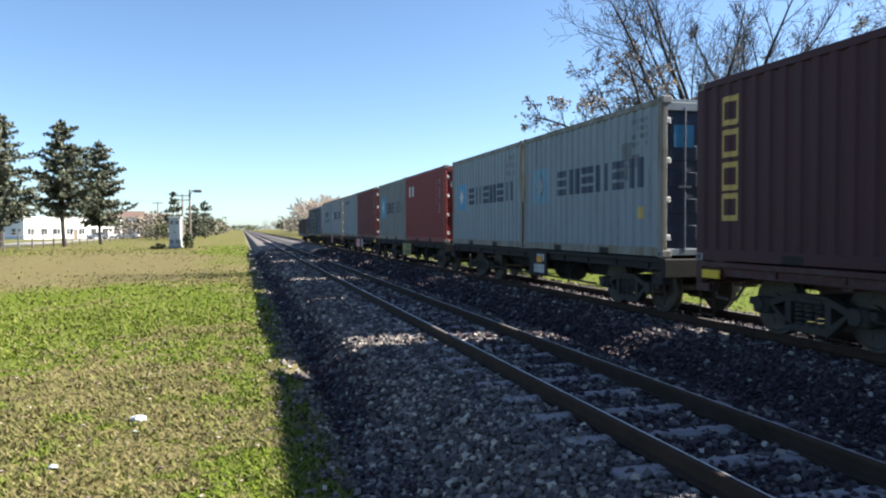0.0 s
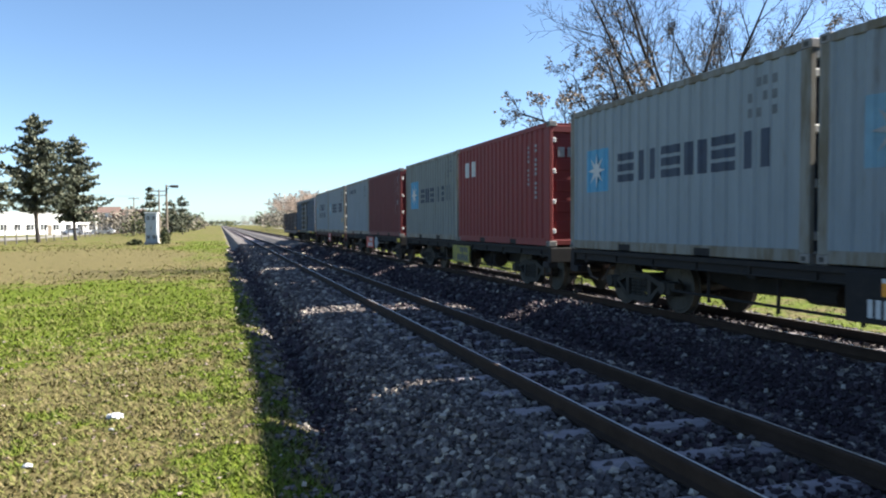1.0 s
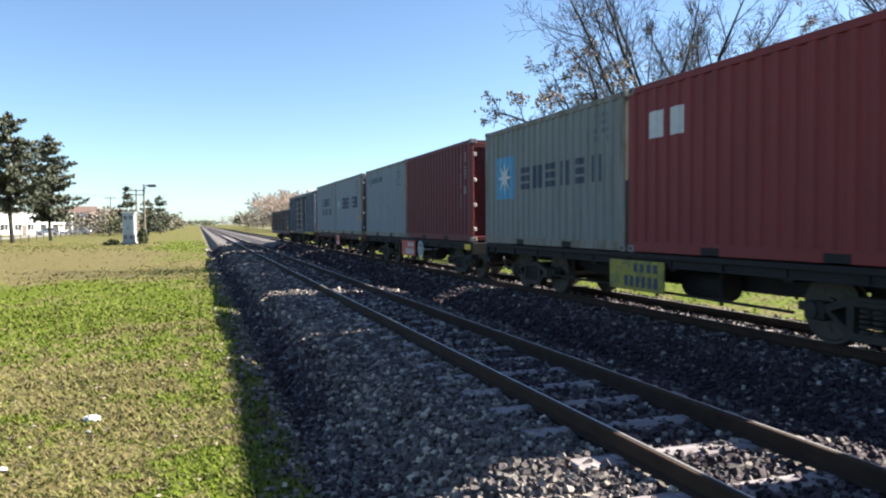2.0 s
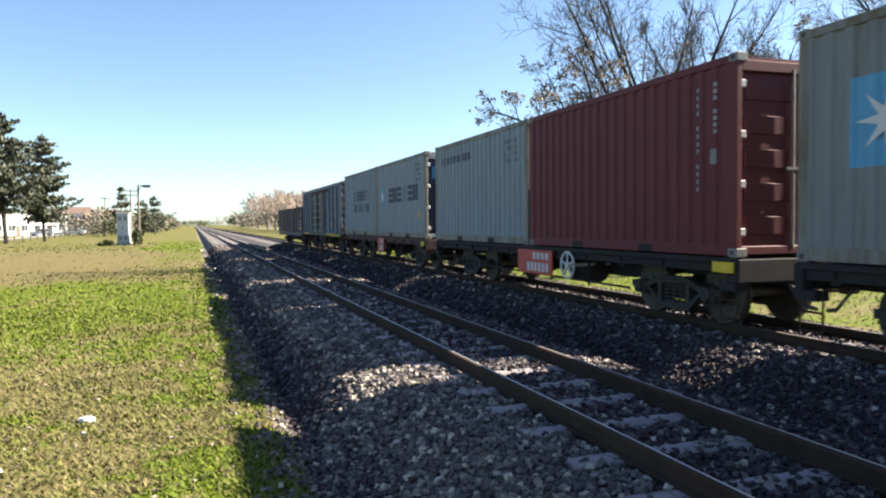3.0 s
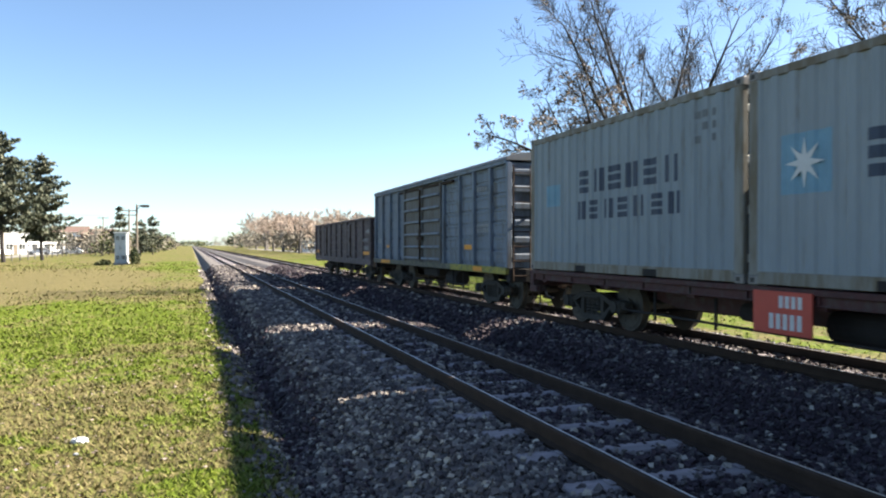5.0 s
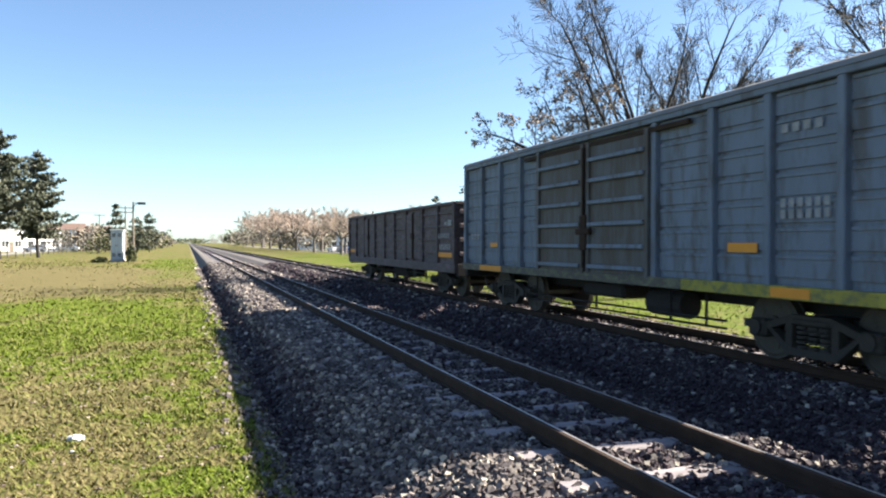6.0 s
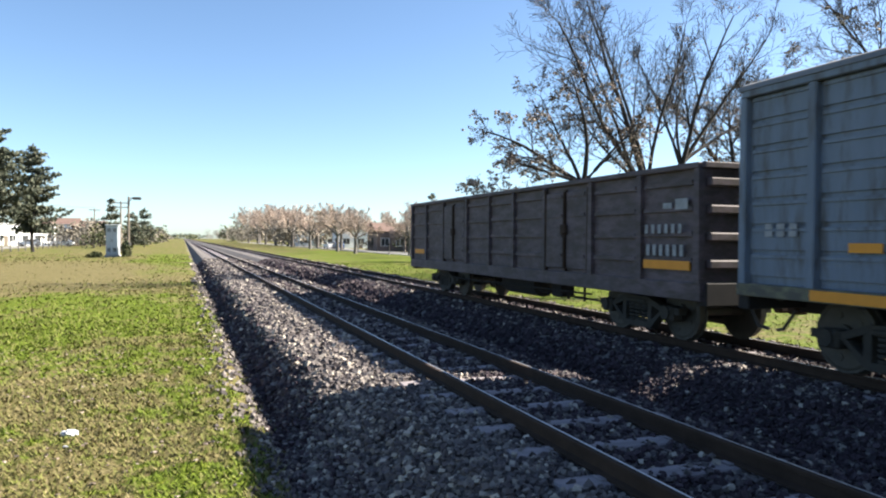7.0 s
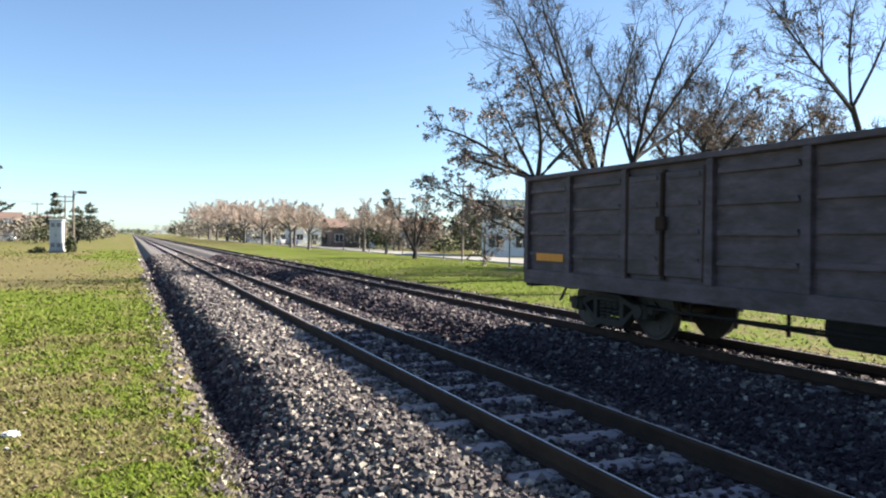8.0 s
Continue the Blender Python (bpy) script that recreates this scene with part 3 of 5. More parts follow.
def plate(w, s0, s1, c, z0, z1, material, label, mark=None, rows=2, n=6):
    """A painted plate on the near side of a wagon whose middle is c."""
    p = part("number_plate", slab(-1.235, -1.205, s0 - c, s1 - c, z0, z1, 0.006), material, w, label)
    bm = bmesh.new()
    box(bm, -1.207, -1.12, s0 - c + 0.1, s1 - c - 0.1, min(z1, 0.8) - 0.05, min(z1, 0.8))
    part("bracket", bm, RUST, p)
    if mark:
        bm = bmesh.new()
        h = z1 - z0
        if rows == 2:
            bars(bm, -1.236, s0 - c + 0.12, s1 - c - 0.45 * (s1 - s0), z0 + h * 0.62, z0 + h * 0.9, 4)
            bars(bm, -1.236, s0 - c + 0.12, s1 - c - 0.28 * (s1 - s0), z0 + h * 0.12, z0 + h * 0.48, n)
        else:
            bars(bm, -1.236, s0 - c + 0.06, s1 - c - 0.06, z0 + h * 0.2, z0 + h * 0.8, n)
        part("marking", bm, mark, p)
    return p


def spoked_wheel(w, y, z, r=0.24):
    p = new("hand_brake")
    p.parent = w
    bm = bmesh.new()
    n = 24
    for i in range(n):
        a, b = 2 * math.pi * i / n, 2 * math.pi * (i + 1) / n
        rod(bm, (-1.22, y + r * math.cos(a), z + r * math.sin(a)), (-1.22, y + r * math.cos(b), z + r * math.sin(b)), 0.022, 6)
    part("rim", bm, WHITE, p, "white hand-brake rim")
    for i in range(5):
        a = 2 * math.pi * i / 5 + 0.3
        bm = bmesh.new()
        rod(bm, (-1.22, y, z), (-1.22, y + r * math.cos(a), z + r * math.sin(a)), 0.02, 6)
        part("spoke", bm, WHITE, p)
    bm = bmesh.new()
    rod(bm, (-1.245, y, z), (-1.1, y, z), 0.06, 10)
    rod(bm, (-1.12, y, z), (-0.3, y, z), 0.03, 8)
    part("hub", bm, WHITE, p)


W0 = flat_wagon(3.45, UNDER_RED)
plate(W0, 9.0, 9.4, 3.45, 0.74, 0.86, YELLOW, "small yellow plate")
W1 = flat_wagon(16.57, UNDER)
plate(W1, 15.1, 16.1, 16.57, 0.40, 0.94, UNDER, "black number board", WHITE)
plate(W1, 15.35, 15.62, 16.57, 0.70, 0.84, ORANGE, "small orange plate").location.x = -0.02
W2 = flat_wagon(29.75, UNDER)
plate(W2, 28.7, 30.2, 29.75, 0.39, 0.86, LIME, "faded yellow number board", NAVY)
W3 = flat_wagon(42.92, UNDER)
plate(W3, 41.85, 43.4, 42.92, 0.42, 0.90, PLATE_RED, "bright red number board", WHITE)
plate(W3, 36.85, 37.25, 42.92, 0.78, 0.92, YELLOW, "small yellow plate")
spoked_wheel(W3, 41.25 - 42.92, 0.66)
W4 = flat_wagon(56.08, UNDER_RED)
plate(W4, 55.0, 55.9, 56.08, 0.43, 0.93, PLATE_RED, "dull red number board", WHITE, 2, 5)
plate(W4, 50.15, 50.42, 56.08, 0.76, 0.90, YELLOW, "small yellow plate")

# containers
CORR = []
yy = -2.86
while yy < 2.80:
    CORR += [(yy, 0), (yy + 0.07, 0), (yy + 0.105, 1), (yy + 0.21, 1), (yy + 0.245, 0)]
    yy += 0.2725
CORR.append((2.87, 0))
CY = [c[0] for c in CORR]
CD = [c[1] for c in CORR]
RECESS = 0.028


def side_x(y):
    return -1.214 + RECESS * float(np.interp(y, CY, CD))


def sheet(bm, y0, y1, z0, z1, lift=0.0, flip=1, slope=0.0):
    """A stretch of the corrugated side between y0 and y1."""
    ys = sorted({y0, y1, *[y for y in CY if y0 < y < y1]})
    a = [bm.verts.new((flip * (side_x(y) - lift), y, z0 + slope * (y - y0))) for y in ys]
    b = [bm.verts.new((flip * (side_x(y) - lift), y, z1 + slope * (y - y0))) for y in ys]
    for i in range(len(ys) - 1):
        bm.faces.new((a[i], a[i + 1], b[i + 1], b[i]))


def container(s_mid, material, door, label, marks):
    """A twenty-foot steel box, its doors towards the head of the train."""
    c = new("shipping_container")
    edge = FRAME_PAINT if door is DOOR_BLUE else material
    tagged(c, label, "container", "containers on the goods train")
    for k, flip in (("side_panel", 1), ("side_panel", -1)):
        bm = bmesh.new()
        sheet(bm, -2.87, 2.87, 0.15, 2.48, 0, flip)
        p = part(k, bm, material, c)
        if flip == 1:
            near = p
    for x in (-1, 1):
        bm = bmesh.new()
        box(bm, x * 1.155, x * 1.219, -2.86, 2.86, 2.47, 2.575, 0.01)
        part("top_rail", bm, edge, c)
        bm = bmesh.new()
        for a, b in ((-2.86, -1.22), (-0.86, 0.86), (1.22, 2.86)):
            box(bm, x * 1.15, x * 1.219, a, b, 0.012, 0.16, 0.008)
        box(bm, x * 1.16, x * 1.2165, -2.855, 2.855, 0.125, 0.164)
        part("bottom_rail", bm, edge, c)
        for y in (-1.04, 1.04):
            part("fork_pocket", slab(x * 1.13, x * 1.215, y - 0.18, y + 0.18, 0.02, 0.125), UNDER, c, "dark fork-lift pocket")
        for y in (-1, 1):
            bm = bmesh.new()
            box(bm, x * 1.13, x * 1.219, y * 2.86, y * 3.02, 0.11, 2.48, 0.012)
            part("corner_post", bm, edge, c)
            for z in (0.0, 2.475):
                bm = bmesh.new()
                box(bm, x * 1.05, x * 1.222, y * 2.86, y * 3.029, z, z + 0.116, 0.012)
                cast = part("corner_casting", bm, CASTING, c)
                bm = bmesh.new()
                box(bm, x * 1.2235, x * 1.221, y * 2.945 - 0.035, y * 2.945 + 0.035, z + 0.03, z + 0.085)
                part("slot", bm, DARKPOST, cast)
    bm = bmesh.new()
    ys = np.linspace(-2.9, 2.9, 59)
    for i in range(58):
        z = 2.565 + 0.015 * (i % 2)
        box(bm, -1.16, 1.16, ys[i], ys[i + 1], 2.53, z)
    part("roof", bm, material, c)
    part("floor_pan", slab(-1.15, 1.15, -2.9, 2.9, 0.05, 0.15), UNDER, c)
    bm = bmesh.new()
    for i in range(9):
        x = -1.1 + i * 0.2444
        box(bm, x, x + 0.14, 2.90, 2.965, 0.12, 2.48)
        box(bm, x + 0.14, x + 0.2444, 2.90, 2.935, 0.12, 2.48)
    part("end_wall", bm, material, c)
    part("header", slab(-1.13, 1.13, -3.01, -2.9, 2.36, 2.50, 0.01), material, c)
    part("threshold", slab(-1.13, 1.13, -3.01, -2.9, 0.03, 0.14, 0.01), material, c)
    for k in (-1, 1):
        bm = bmesh.new()
        box(bm, k * 0.02, k * 1.11, -2.95, -2.92, 0.14, 2.36)
        d = part("door", bm, door, c)
        for i in range(5):
            z = 0.28 + i * 0.43
            part("door_rib", slab(k * 0.06, k * 1.05, -2.964, -2.94, z, z + 0.24, 0.01), door, d)
        for x in (0.3, 0.8) if door is DOOR_BLUE else (0.3,):
            bm = bmesh.new()
            rod(bm, (k * x, -3.0, 0.1), (k * x, -3.0, 2.42), 0.017, 8)
            box(bm, k * x - 0.12, k * x + 0.12, -3.02, -3.0, 1.12, 1.16)
            part("lock_rod", bm, door if door is DOOR_BLUE else CASTING, d)
        for z in (0.32, 0.93, 1.56, 2.2):
            part("hinge", slab(k * 1.06, k * 1.18, -3.015, -2.955, z - 0.05, z + 0.05, 0.012), WHITE, d, "pale hinge plate")
        if k < 0 and door is DOOR_BLUE:
            part("blue_square", slab(-0.98, -0.62, -2.97, -2.962, 1.78, 2.14), SKYBLUE, d)
        elif k < 0 and door is RED_PAINT:
            for x0 in (-1.0, -0.78, -0.52):
                part("white_bar", slab(x0, x0 + 0.15, -2.97, -2.962, 1.86, 2.06), FADED, d)
    for fn in marks:
        fn(c, near)
    TRAIN.append((c, s_mid, 0.986))
    return c


def lettering(s0, s1, z0, z1, n, material, fill=0.8):
    """A word painted over, reduced to plain paired bars."""
    def add(c, near):
        mid = c["mid"]
        bm = bmesh.new()
        w = (s1 - s0) / n
        for i in range(n):
            a = s0 + i * w - mid
            f = w * fill
            h = z1 - z0
            if i % 2:
                for q in (0.0, 0.37, 0.74):
                    sheet(bm, a, a + f, z0 - 0.986 + h * q, z0 - 0.986 + h * (q + 0.26), 0.004)
            else:
                for q in (0.0, 0.62):
                    sheet(bm, a + f * q, a + f * (q + 0.36), z0 - 0.986, z1 - 0.986, 0.004)
        tagged(part("lettering", bm, material, near, "row of plain painted bars"), kind="stuff")
    return add


def square(s0, s1, z0, z1, material, name="painted_square"):
    def add(c, near):
        bm = bmesh.new()
        sheet(bm, s0 - c["mid"], s1 - c["mid"], z0 - 0.986, z1 - 0.986, 0.003)
        part(name, bm, material, near)
    return add


def emblem(s0, s1, z0, z1, tone=SKYBLUE, star=WHITE):
    """A light blue square with a plain white burst."""
    def add(c, near):
        mid = c["mid"]
        square(s0, s1, z0, z1, tone, "blue_square")(c, near)
        bm = bmesh.new()
        cy, cz, r = (s0 + s1) / 2 - mid, (z0 + z1) / 2 - 0.986, min(s1 - s0, z1 - z0) * 0.42
        pts = [(cy + (r if i % 2 == 0 else r * 0.34) * math.cos(i * math.pi / 8), cz + (r if i % 2 == 0 else r * 0.34) * math.sin(i * math.pi / 8)) for i in range(16)]
        o = bm.verts.new((-1.222, cy, cz))
        vs = [bm.verts.new((-1.222, y, z)) for y, z in pts]
        for i in range(16):
            bm.faces.new((o, vs[i], vs[(i + 1) % 16]))
        part("white_burst", bm, star, near)
    return add


def rings(s0, s1, levels, material):
    def add(c, near):
        mid = c["mid"]
        for k, (z0, z1) in enumerate(levels):
            bm = bmesh.new()
            a, b, t = s0 - mid, s1 - mid, 0.075
            z0, z1 = z0 - 0.986, z1 - 0.986
            sheet(bm, a, a + t, z0, z1, 0.004)
            sheet(bm, b - t, b, z0, z1, 0.004)
            sheet(bm, a + t, b - t, z0, z0 + t, 0.004)
            sheet(bm, a + t, b - t, z1 - t, z1, 0.004)
            part("painted_outline", bm, material, near, "hollow golden rectangle")
    return add


def small_code(s0, s1, z0, z1, rows, n, material=SMUDGE):
    def add(c, near):
        bm = bmesh.new()
        mid = c["mid"]
        w, h = (s1 - s0) / n, (z1 - z0) / rows
        for r in range(rows):
            for i in range(n):
                if (i * 7 + r * 3) % 5 != 2:
                    sheet(bm, s0 - mid + i * w, s0 - mid + (i + 0.62) * w, z0 - 0.986 + r * h, z0 - 0.986 + (r + 0.6) * h, 0.004)
        tagged(part("code_marking", bm, material, near, "small rows of plain bars"), kind="stuff")
    return add


def placed(s_mid, *args):
    """Marks are given by their place along the line; the box's own middle turns them into its own space."""
    material, door, label, marks = args
    def stamp(c, near):
        c["mid"] = s_mid
    c = container(s_mid, material, door, label, [stamp, *marks])
    del c["mid"]
    return c


placed(0.40, MAROON_PAINT, MAROON_PAINT, "dull maroon corrugated shipping container at the head of its wagon", [])
placed(6.54, MAROON_PAINT, MAROON_PAINT, "dull maroon corrugated shipping container on a flat wagon", [rings(8.62, 9.0, ((2.88, 3.28), (2.44, 2.82), (1.98, 2.37), (1.56, 1.94)), GOLDEN), small_code(3.9, 4.4, 2.9, 3.3, 3, 4, WHITE)])
placed(13.50, GREY_PAINT_B, DOOR_BLUE, "light grey corrugated shipping container with dark doors and a blue square", [emblem(15.1, 15.9, 2.03, 2.79, PALEBLUE, FADED), lettering(11.1, 14.75, 2.15, 2.66, 6, NAVY), small_code(10.95, 11.5, 2.85, 3.37, 4, 4), square(11.1, 11.25, 1.62, 1.82, GOLDEN), square(11.45, 11.85, 2.62, 2.95, SMUDGE, "dark_smudge"), square(11.2, 11.6, 2.5, 2.72, SMUDGE, "dark_smudge"), square(11.62, 12.0, 2.3, 2.58, SMUDGE, "dark_smudge")])
placed(19.66, GREY_PAINT, DOOR_BLUE, "light grey corrugated shipping container with rust-streaked corner posts", [emblem(21.28, 22.02, 2.03, 2.79), lettering(17.3, 21.05, 2.16, 2.64, 6, NAVY), small_code(17.2, 17.75, 2.8, 3.37, 3, 4)])
placed(26.66, RED_PAINT, RED_PAINT, "faded red corrugated shipping container on a flat wagon", [square(28.75, 29.15, 2.72, 3.12, WHITE), square(28.3, 28.62, 2.72, 3.12, WHITE), small_code(24.3, 24.42, 2.0, 3.2, 12, 1, FADED), small_code(24.75, 24.87, 2.3, 3.2, 9, 1, FADED)])
placed(32.80, WARM_GREY_PAINT, DOOR_BLUE, "weathered warm grey corrugated shipping container with worn markings", [emblem(34.2, 35.12, 1.99, 2.92), lettering(30.5, 34.0, 2.16, 2.62, 6, NAVY, 0.66), small_code(30.3, 30.8, 2.85, 3.37, 4, 4)])
placed(39.83, BROWN_PAINT, BROWN_PAINT, "red-brown corrugated shipping container with peeling white marks", [small_code(37.55, 37.65, 1.85, 3.28, 14, 1, FADED), small_code(37.2, 37.28, 2.6, 3.3, 8, 1, FADED), square(37.2, 37.34, 2.2, 2.4, CASTING)])
placed(45.97, GREY_PAINT_B, DOOR_BLUE, "bluish grey corrugated shipping container with a small worn marking", [lettering(46.3, 48.55, 3.02, 3.2, 9, NAVY, 0.72), small_code(43.5, 44.2, 2.75, 3.3, 4, 4)])
placed(52.98, GREY_PAINT, DOOR_BLUE, "light grey corrugated shipping container with a bright blue square", [emblem(54.75, 55.5, 2.05, 2.74, PALEBLUE), lettering(50.8, 54.45, 2.16, 2.66, 6, NAVY), small_code(50.55, 51.2, 2.75, 3.35, 4, 4), square(50.6, 50.75, 1.6, 1.82, GOLDEN)])
placed(59.12, GREY_PAINT_B, DOOR_BLUE, "light grey corrugated shipping container with two rows of dark bars", [square(60.9, 61.45, 2.2, 2.6, PALEBLUE), lettering(57.4, 60.4, 2.38, 2.77, 6, NAVY, 0.66), lettering(57.35, 60.45, 1.92, 2.24, 7, NAVY, 0.62), small_code(56.6, 57.1, 2.85, 3.35, 3, 3)])


# covered wagon
def covered_wagon(c=69.36):
    w = new("covered_wagon")
    tagged(w, "grimy blue-grey covered goods wagon with double sliding doors", "covered wagon", "wagons of the goods train")
    h = 6.05
    X = 1.19
    eave, sill = 3.27, 0.98
    core = slab(-X + 0.06, X - 0.06, -h + 0.02, h - 0.02, sill, eave)
    part("body", core, BOX_PAINT, w)
    posts = [75.40, 74.35, 73.3, 72.25, 71.4, 67.6, 66.35, 65.35, 64.3, 63.32]
    for sx in (-1, 1):
        for s in posts:
            y = s - c
            part("post", slab(sx * (X - 0.065), sx * (X + 0.055), y - 0.055, y + 0.055, sill - 0.02, eave, 0.012), BOX_PAINT, w)
        for a, b in zip(posts, posts[1:]):
            if a == 71.4:
                continue
            y0, y1 = b - c + 0.06, a - c - 0.06
            for k in range(7):
                z = sill + 0.10 + k * 0.315
                bm = bmesh.new()
                prism(bm, [(y0, z), (y1, z), (y1, z + 0.22), (y0, z + 0.22)], sx * (X - 0.07), sx * (X - 0.03))
                panel = part("wall_panel", bm, BOX_PAINT, w)
                bm = bmesh.new()
                prism(bm, [(y0 + 0.03, z + 0.215), (y1 - 0.03, z + 0.215), (y1 - 0.03, z + 0.255), (y0 + 0.03, z + 0.255)], sx * (X - 0.07), sx * (X - 0.008))
                part("rib", bm, BOX_PAINT, panel)
        for a, b in ((71.3, 69.62), (69.42, 67.72)):
            y0, y1 = b - c, a - c
            d = part("sliding_door", slab(sx * (X + 0.01), sx * (X + 0.06), y0, y1, sill - 0.02, eave - 0.1, 0.01), BOX_DOOR, w, "dirty grey sliding door with ribs")
            for z in (1.08, 1.42, 1.79, 2.16, 2.53, 2.88):
                part("rib", slab(sx * (X + 0.055), sx * (X + 0.135), y0 + 0.04, y1 - 0.04, z - 0.035, z + 0.035, 0.012), BOX_PAINT, d)
            for y in (y0, y1):
                part("door_stile", slab(sx * (X + 0.02), sx * (X + 0.10), y - 0.05, y + 0.05, sill - 0.03, eave - 0.08, 0.01), BOX_DOOR, d)
        bm = bmesh.new()
        rod(bm, (sx * (X + 0.12), 69.52 - c, 1.05), (sx * (X + 0.12), 69.52 - c, 3.1), 0.025, 8)
        box(bm, sx * (X + 0.07), sx * (X + 0.15), 69.3 - c, 69.74 - c, 1.62, 1.72, 0.01)
        box(bm, sx * (X + 0.07), sx * (X + 0.14), 69.42 - c, 69.62 - c, 1.35, 1.95, 0.015)
        part("door_latch", bm, RUST, w, "dark rusty door latch")
        part("eave_rail", slab(sx * (X - 0.03), sx * (X + 0.07), -h, h, eave - 0.03, eave + 0.06, 0.012), BOX_PAINT, w)
        split = 66.9 - c
        part("side_sill", slab(sx * (X - 0.02), sx * (X + 0.09), -h - 0.03, split, 0.83, 0.985, 0.01), LIME, w, "sill with worn yellow paint")
        part("side_sill", slab(sx * (X - 0.02), sx * (X + 0.087), split, h + 0.03, 0.832, 0.983, 0.01), SILL_WORN, w, "sill with flaking yellow paint over grime")
        bm = bmesh.new()
        box(bm, sx * (X + 0.02), sx * (X + 0.08), -2.6, 2.6, eave - 0.16, eave - 0.09)
        part("door_track", bm, RUST, w)
    arc = []
    for i in range(13):
        a = math.pi * i / 12
        arc.append((-(X + 0.09) * math.cos(a), eave + 0.05 + 0.21 * math.sin(a) ** 0.8))
    bm = bmesh.new()
    n = 13
    rows = []
    for y in np.linspace(-h - 0.05, h + 0.05, 15):
        rows.append([bm.verts.new((x, float(y), z)) for x, z in arc])
    for a, b in zip(rows, rows[1:]):
        for i in range(n - 1):
            bm.faces.new((a[i], a[i + 1], b[i + 1], b[i]))
    bm.faces.new(rows[0])
    bm.faces.new(rows[-1][::-1])
    bm.faces.new([r for r in (rows[0][0], rows[-1][0], rows[-1][-1], rows[0][-1])])
    roof = part("roof", bm, ROOF_PAINT, w, "dusty arched sheet-metal roof")
    for y in np.linspace(-h, h, 11):
        bm = bmesh.new()
        for (x0, z0), (x1, z1) in zip(arc[:-1], arc[1:]):
            rod(bm, (x0, float(y), z0 - 0.004), (x1, float(y), z1 - 0.004), 0.012, 5)
        part("roof_seam", bm, ROOF_PAINT, roof)
    for sy in (-1, 1):
        bm = bmesh.new()
        for k in range(6):
            z = sill + 0.15 + k * 0.37
            box(bm, -1.08, 1.08, sy * (h - 0.03), sy * (h + 0.05), z, z + 0.16, 0.03)
        part("end_rib", bm, BOX_PAINT, w)
        bm = bmesh.new()
        for x in (-1.12, -0.72):
            rod(bm, (x, sy * (h + 0.10), 0.7), (x, sy * (h + 0.10), 3.2), 0.014, 6)
        for k in range(8):
            rod(bm, (-1.12, sy * (h + 0.10), 0.8 + k * 0.32), (-0.72, sy * (h + 0.10), 0.8 + k * 0.32), 0.012, 6)
        part("ladder", bm, RUST, w)
        part("end_beam", slab(-1.2, 1.2, sy * (h - 0.1), sy * (h + 0.08), 0.66, 0.95, 0.012), UNDER, w)
    bm = bmesh.new()
    n = 20
    for i in range(n):
        a, b = 2 * math.pi * i / n, 2 * math.pi * (i + 1) / n
        rod(bm, (-0.35 + 0.27 * math.cos(a), -h - 0.16, 2.35 + 0.27 * math.sin(a)), (-0.35 + 0.27 * math.cos(b), -h - 0.16, 2.35 + 0.27 * math.sin(b)), 0.02, 6)
    for i in range(4):
        a = math.pi / 2 * i
        rod(bm, (-0.35, -h - 0.16, 2.35), (-0.35 + 0.27 * math.cos(a), -h - 0.16, 2.35 + 0.27 * math.sin(a)), 0.015, 6)
    rod(bm, (-0.35, -h - 0.18, 2.35), (-0.35, -h + 0.05, 2.35), 0.03, 8)
    part("hand_brake", bm, CASTING, w, "pale hand-brake wheel on the end wall")
    bm = bmesh.new()
    for x in (-0.3, 0.2):
        box(bm, x, x + 0.1, -h, h, 0.60, 0.95)
    for k in range(-5, 6):
        box(bm, -1.15, 1.15, k * 1.1 - 0.05, k * 1.1 + 0.05, 0.80, 0.97)
    part("underframe", bm, UNDER, w)
    bm = bmesh.new()
    rod(bm, (-0.75, -2.0, 0.56), (-0.75, -1.15, 0.56), 0.2, 14)
    part("brake_reservoir", bm, UNDER, w)
    bm = bmesh.new()
    box(bm, -1.0, -0.45, -0.6, 0.7, 0.56, 0.82, 0.05)
    part("equipment_box", bm, UNDER, w)
    bm = bmesh.new()
    for z in (0.34, 0.44):
        rod(bm, (-0.95, -3.0, z), (-0.95, 3.0, z - 0.02), 0.018, 6)
    for y in (-2.6, -1.8, 0.3, 2.6):
        rod(bm, (-0.95, y, 0.32), (-0.95, y, 0.82), 0.02, 6)
    part("brake_rigging", bm, UNDER, w)
    part("reflector", slab(-X + 0.004, -X + 0.009, 65.55 - c, 66.07 - c, 1.36, 1.48), ORANGE, w, "orange reflecting strip")
    part("reflector", slab(-X + 0.004, -X + 0.009, 73.5 - c, 73.9 - c, 1.38, 1.48), ORANGE, w, "orange reflecting strip")
    part("reflector", slab(-X - 0.096, -X - 0.088, 64.65 - c, 65.23 - c, 0.85, 0.965), ORANGE, w, "orange reflecting strip")
    part("reflector", slab(-X - 0.096, -X - 0.088, 73.1 - c, 74.3 - c, 0.85, 0.965), ORANGE, w, "orange reflecting strip")
    bm = bmesh.new()
    bars(bm, -X + 0.003, 64.45 - c, 65.2 - c, 1.76, 2.02, 6, 0.6, 2)
    bars(bm, -X + 0.003, 64.55 - c, 65.2 - c, 2.75, 2.85, 4)
    bars(bm, -X + 0.003, 74.55 - c, 75.1 - c, 1.55, 1.72, 3, 0.6, 2)
    tagged(part("code_marking", bm, FADED, w, "faded white bars"), kind="stuff")
    for y in (-4.3, 4.25):
        add_bogie(w, y)
    couplers(w, h, 0.4)
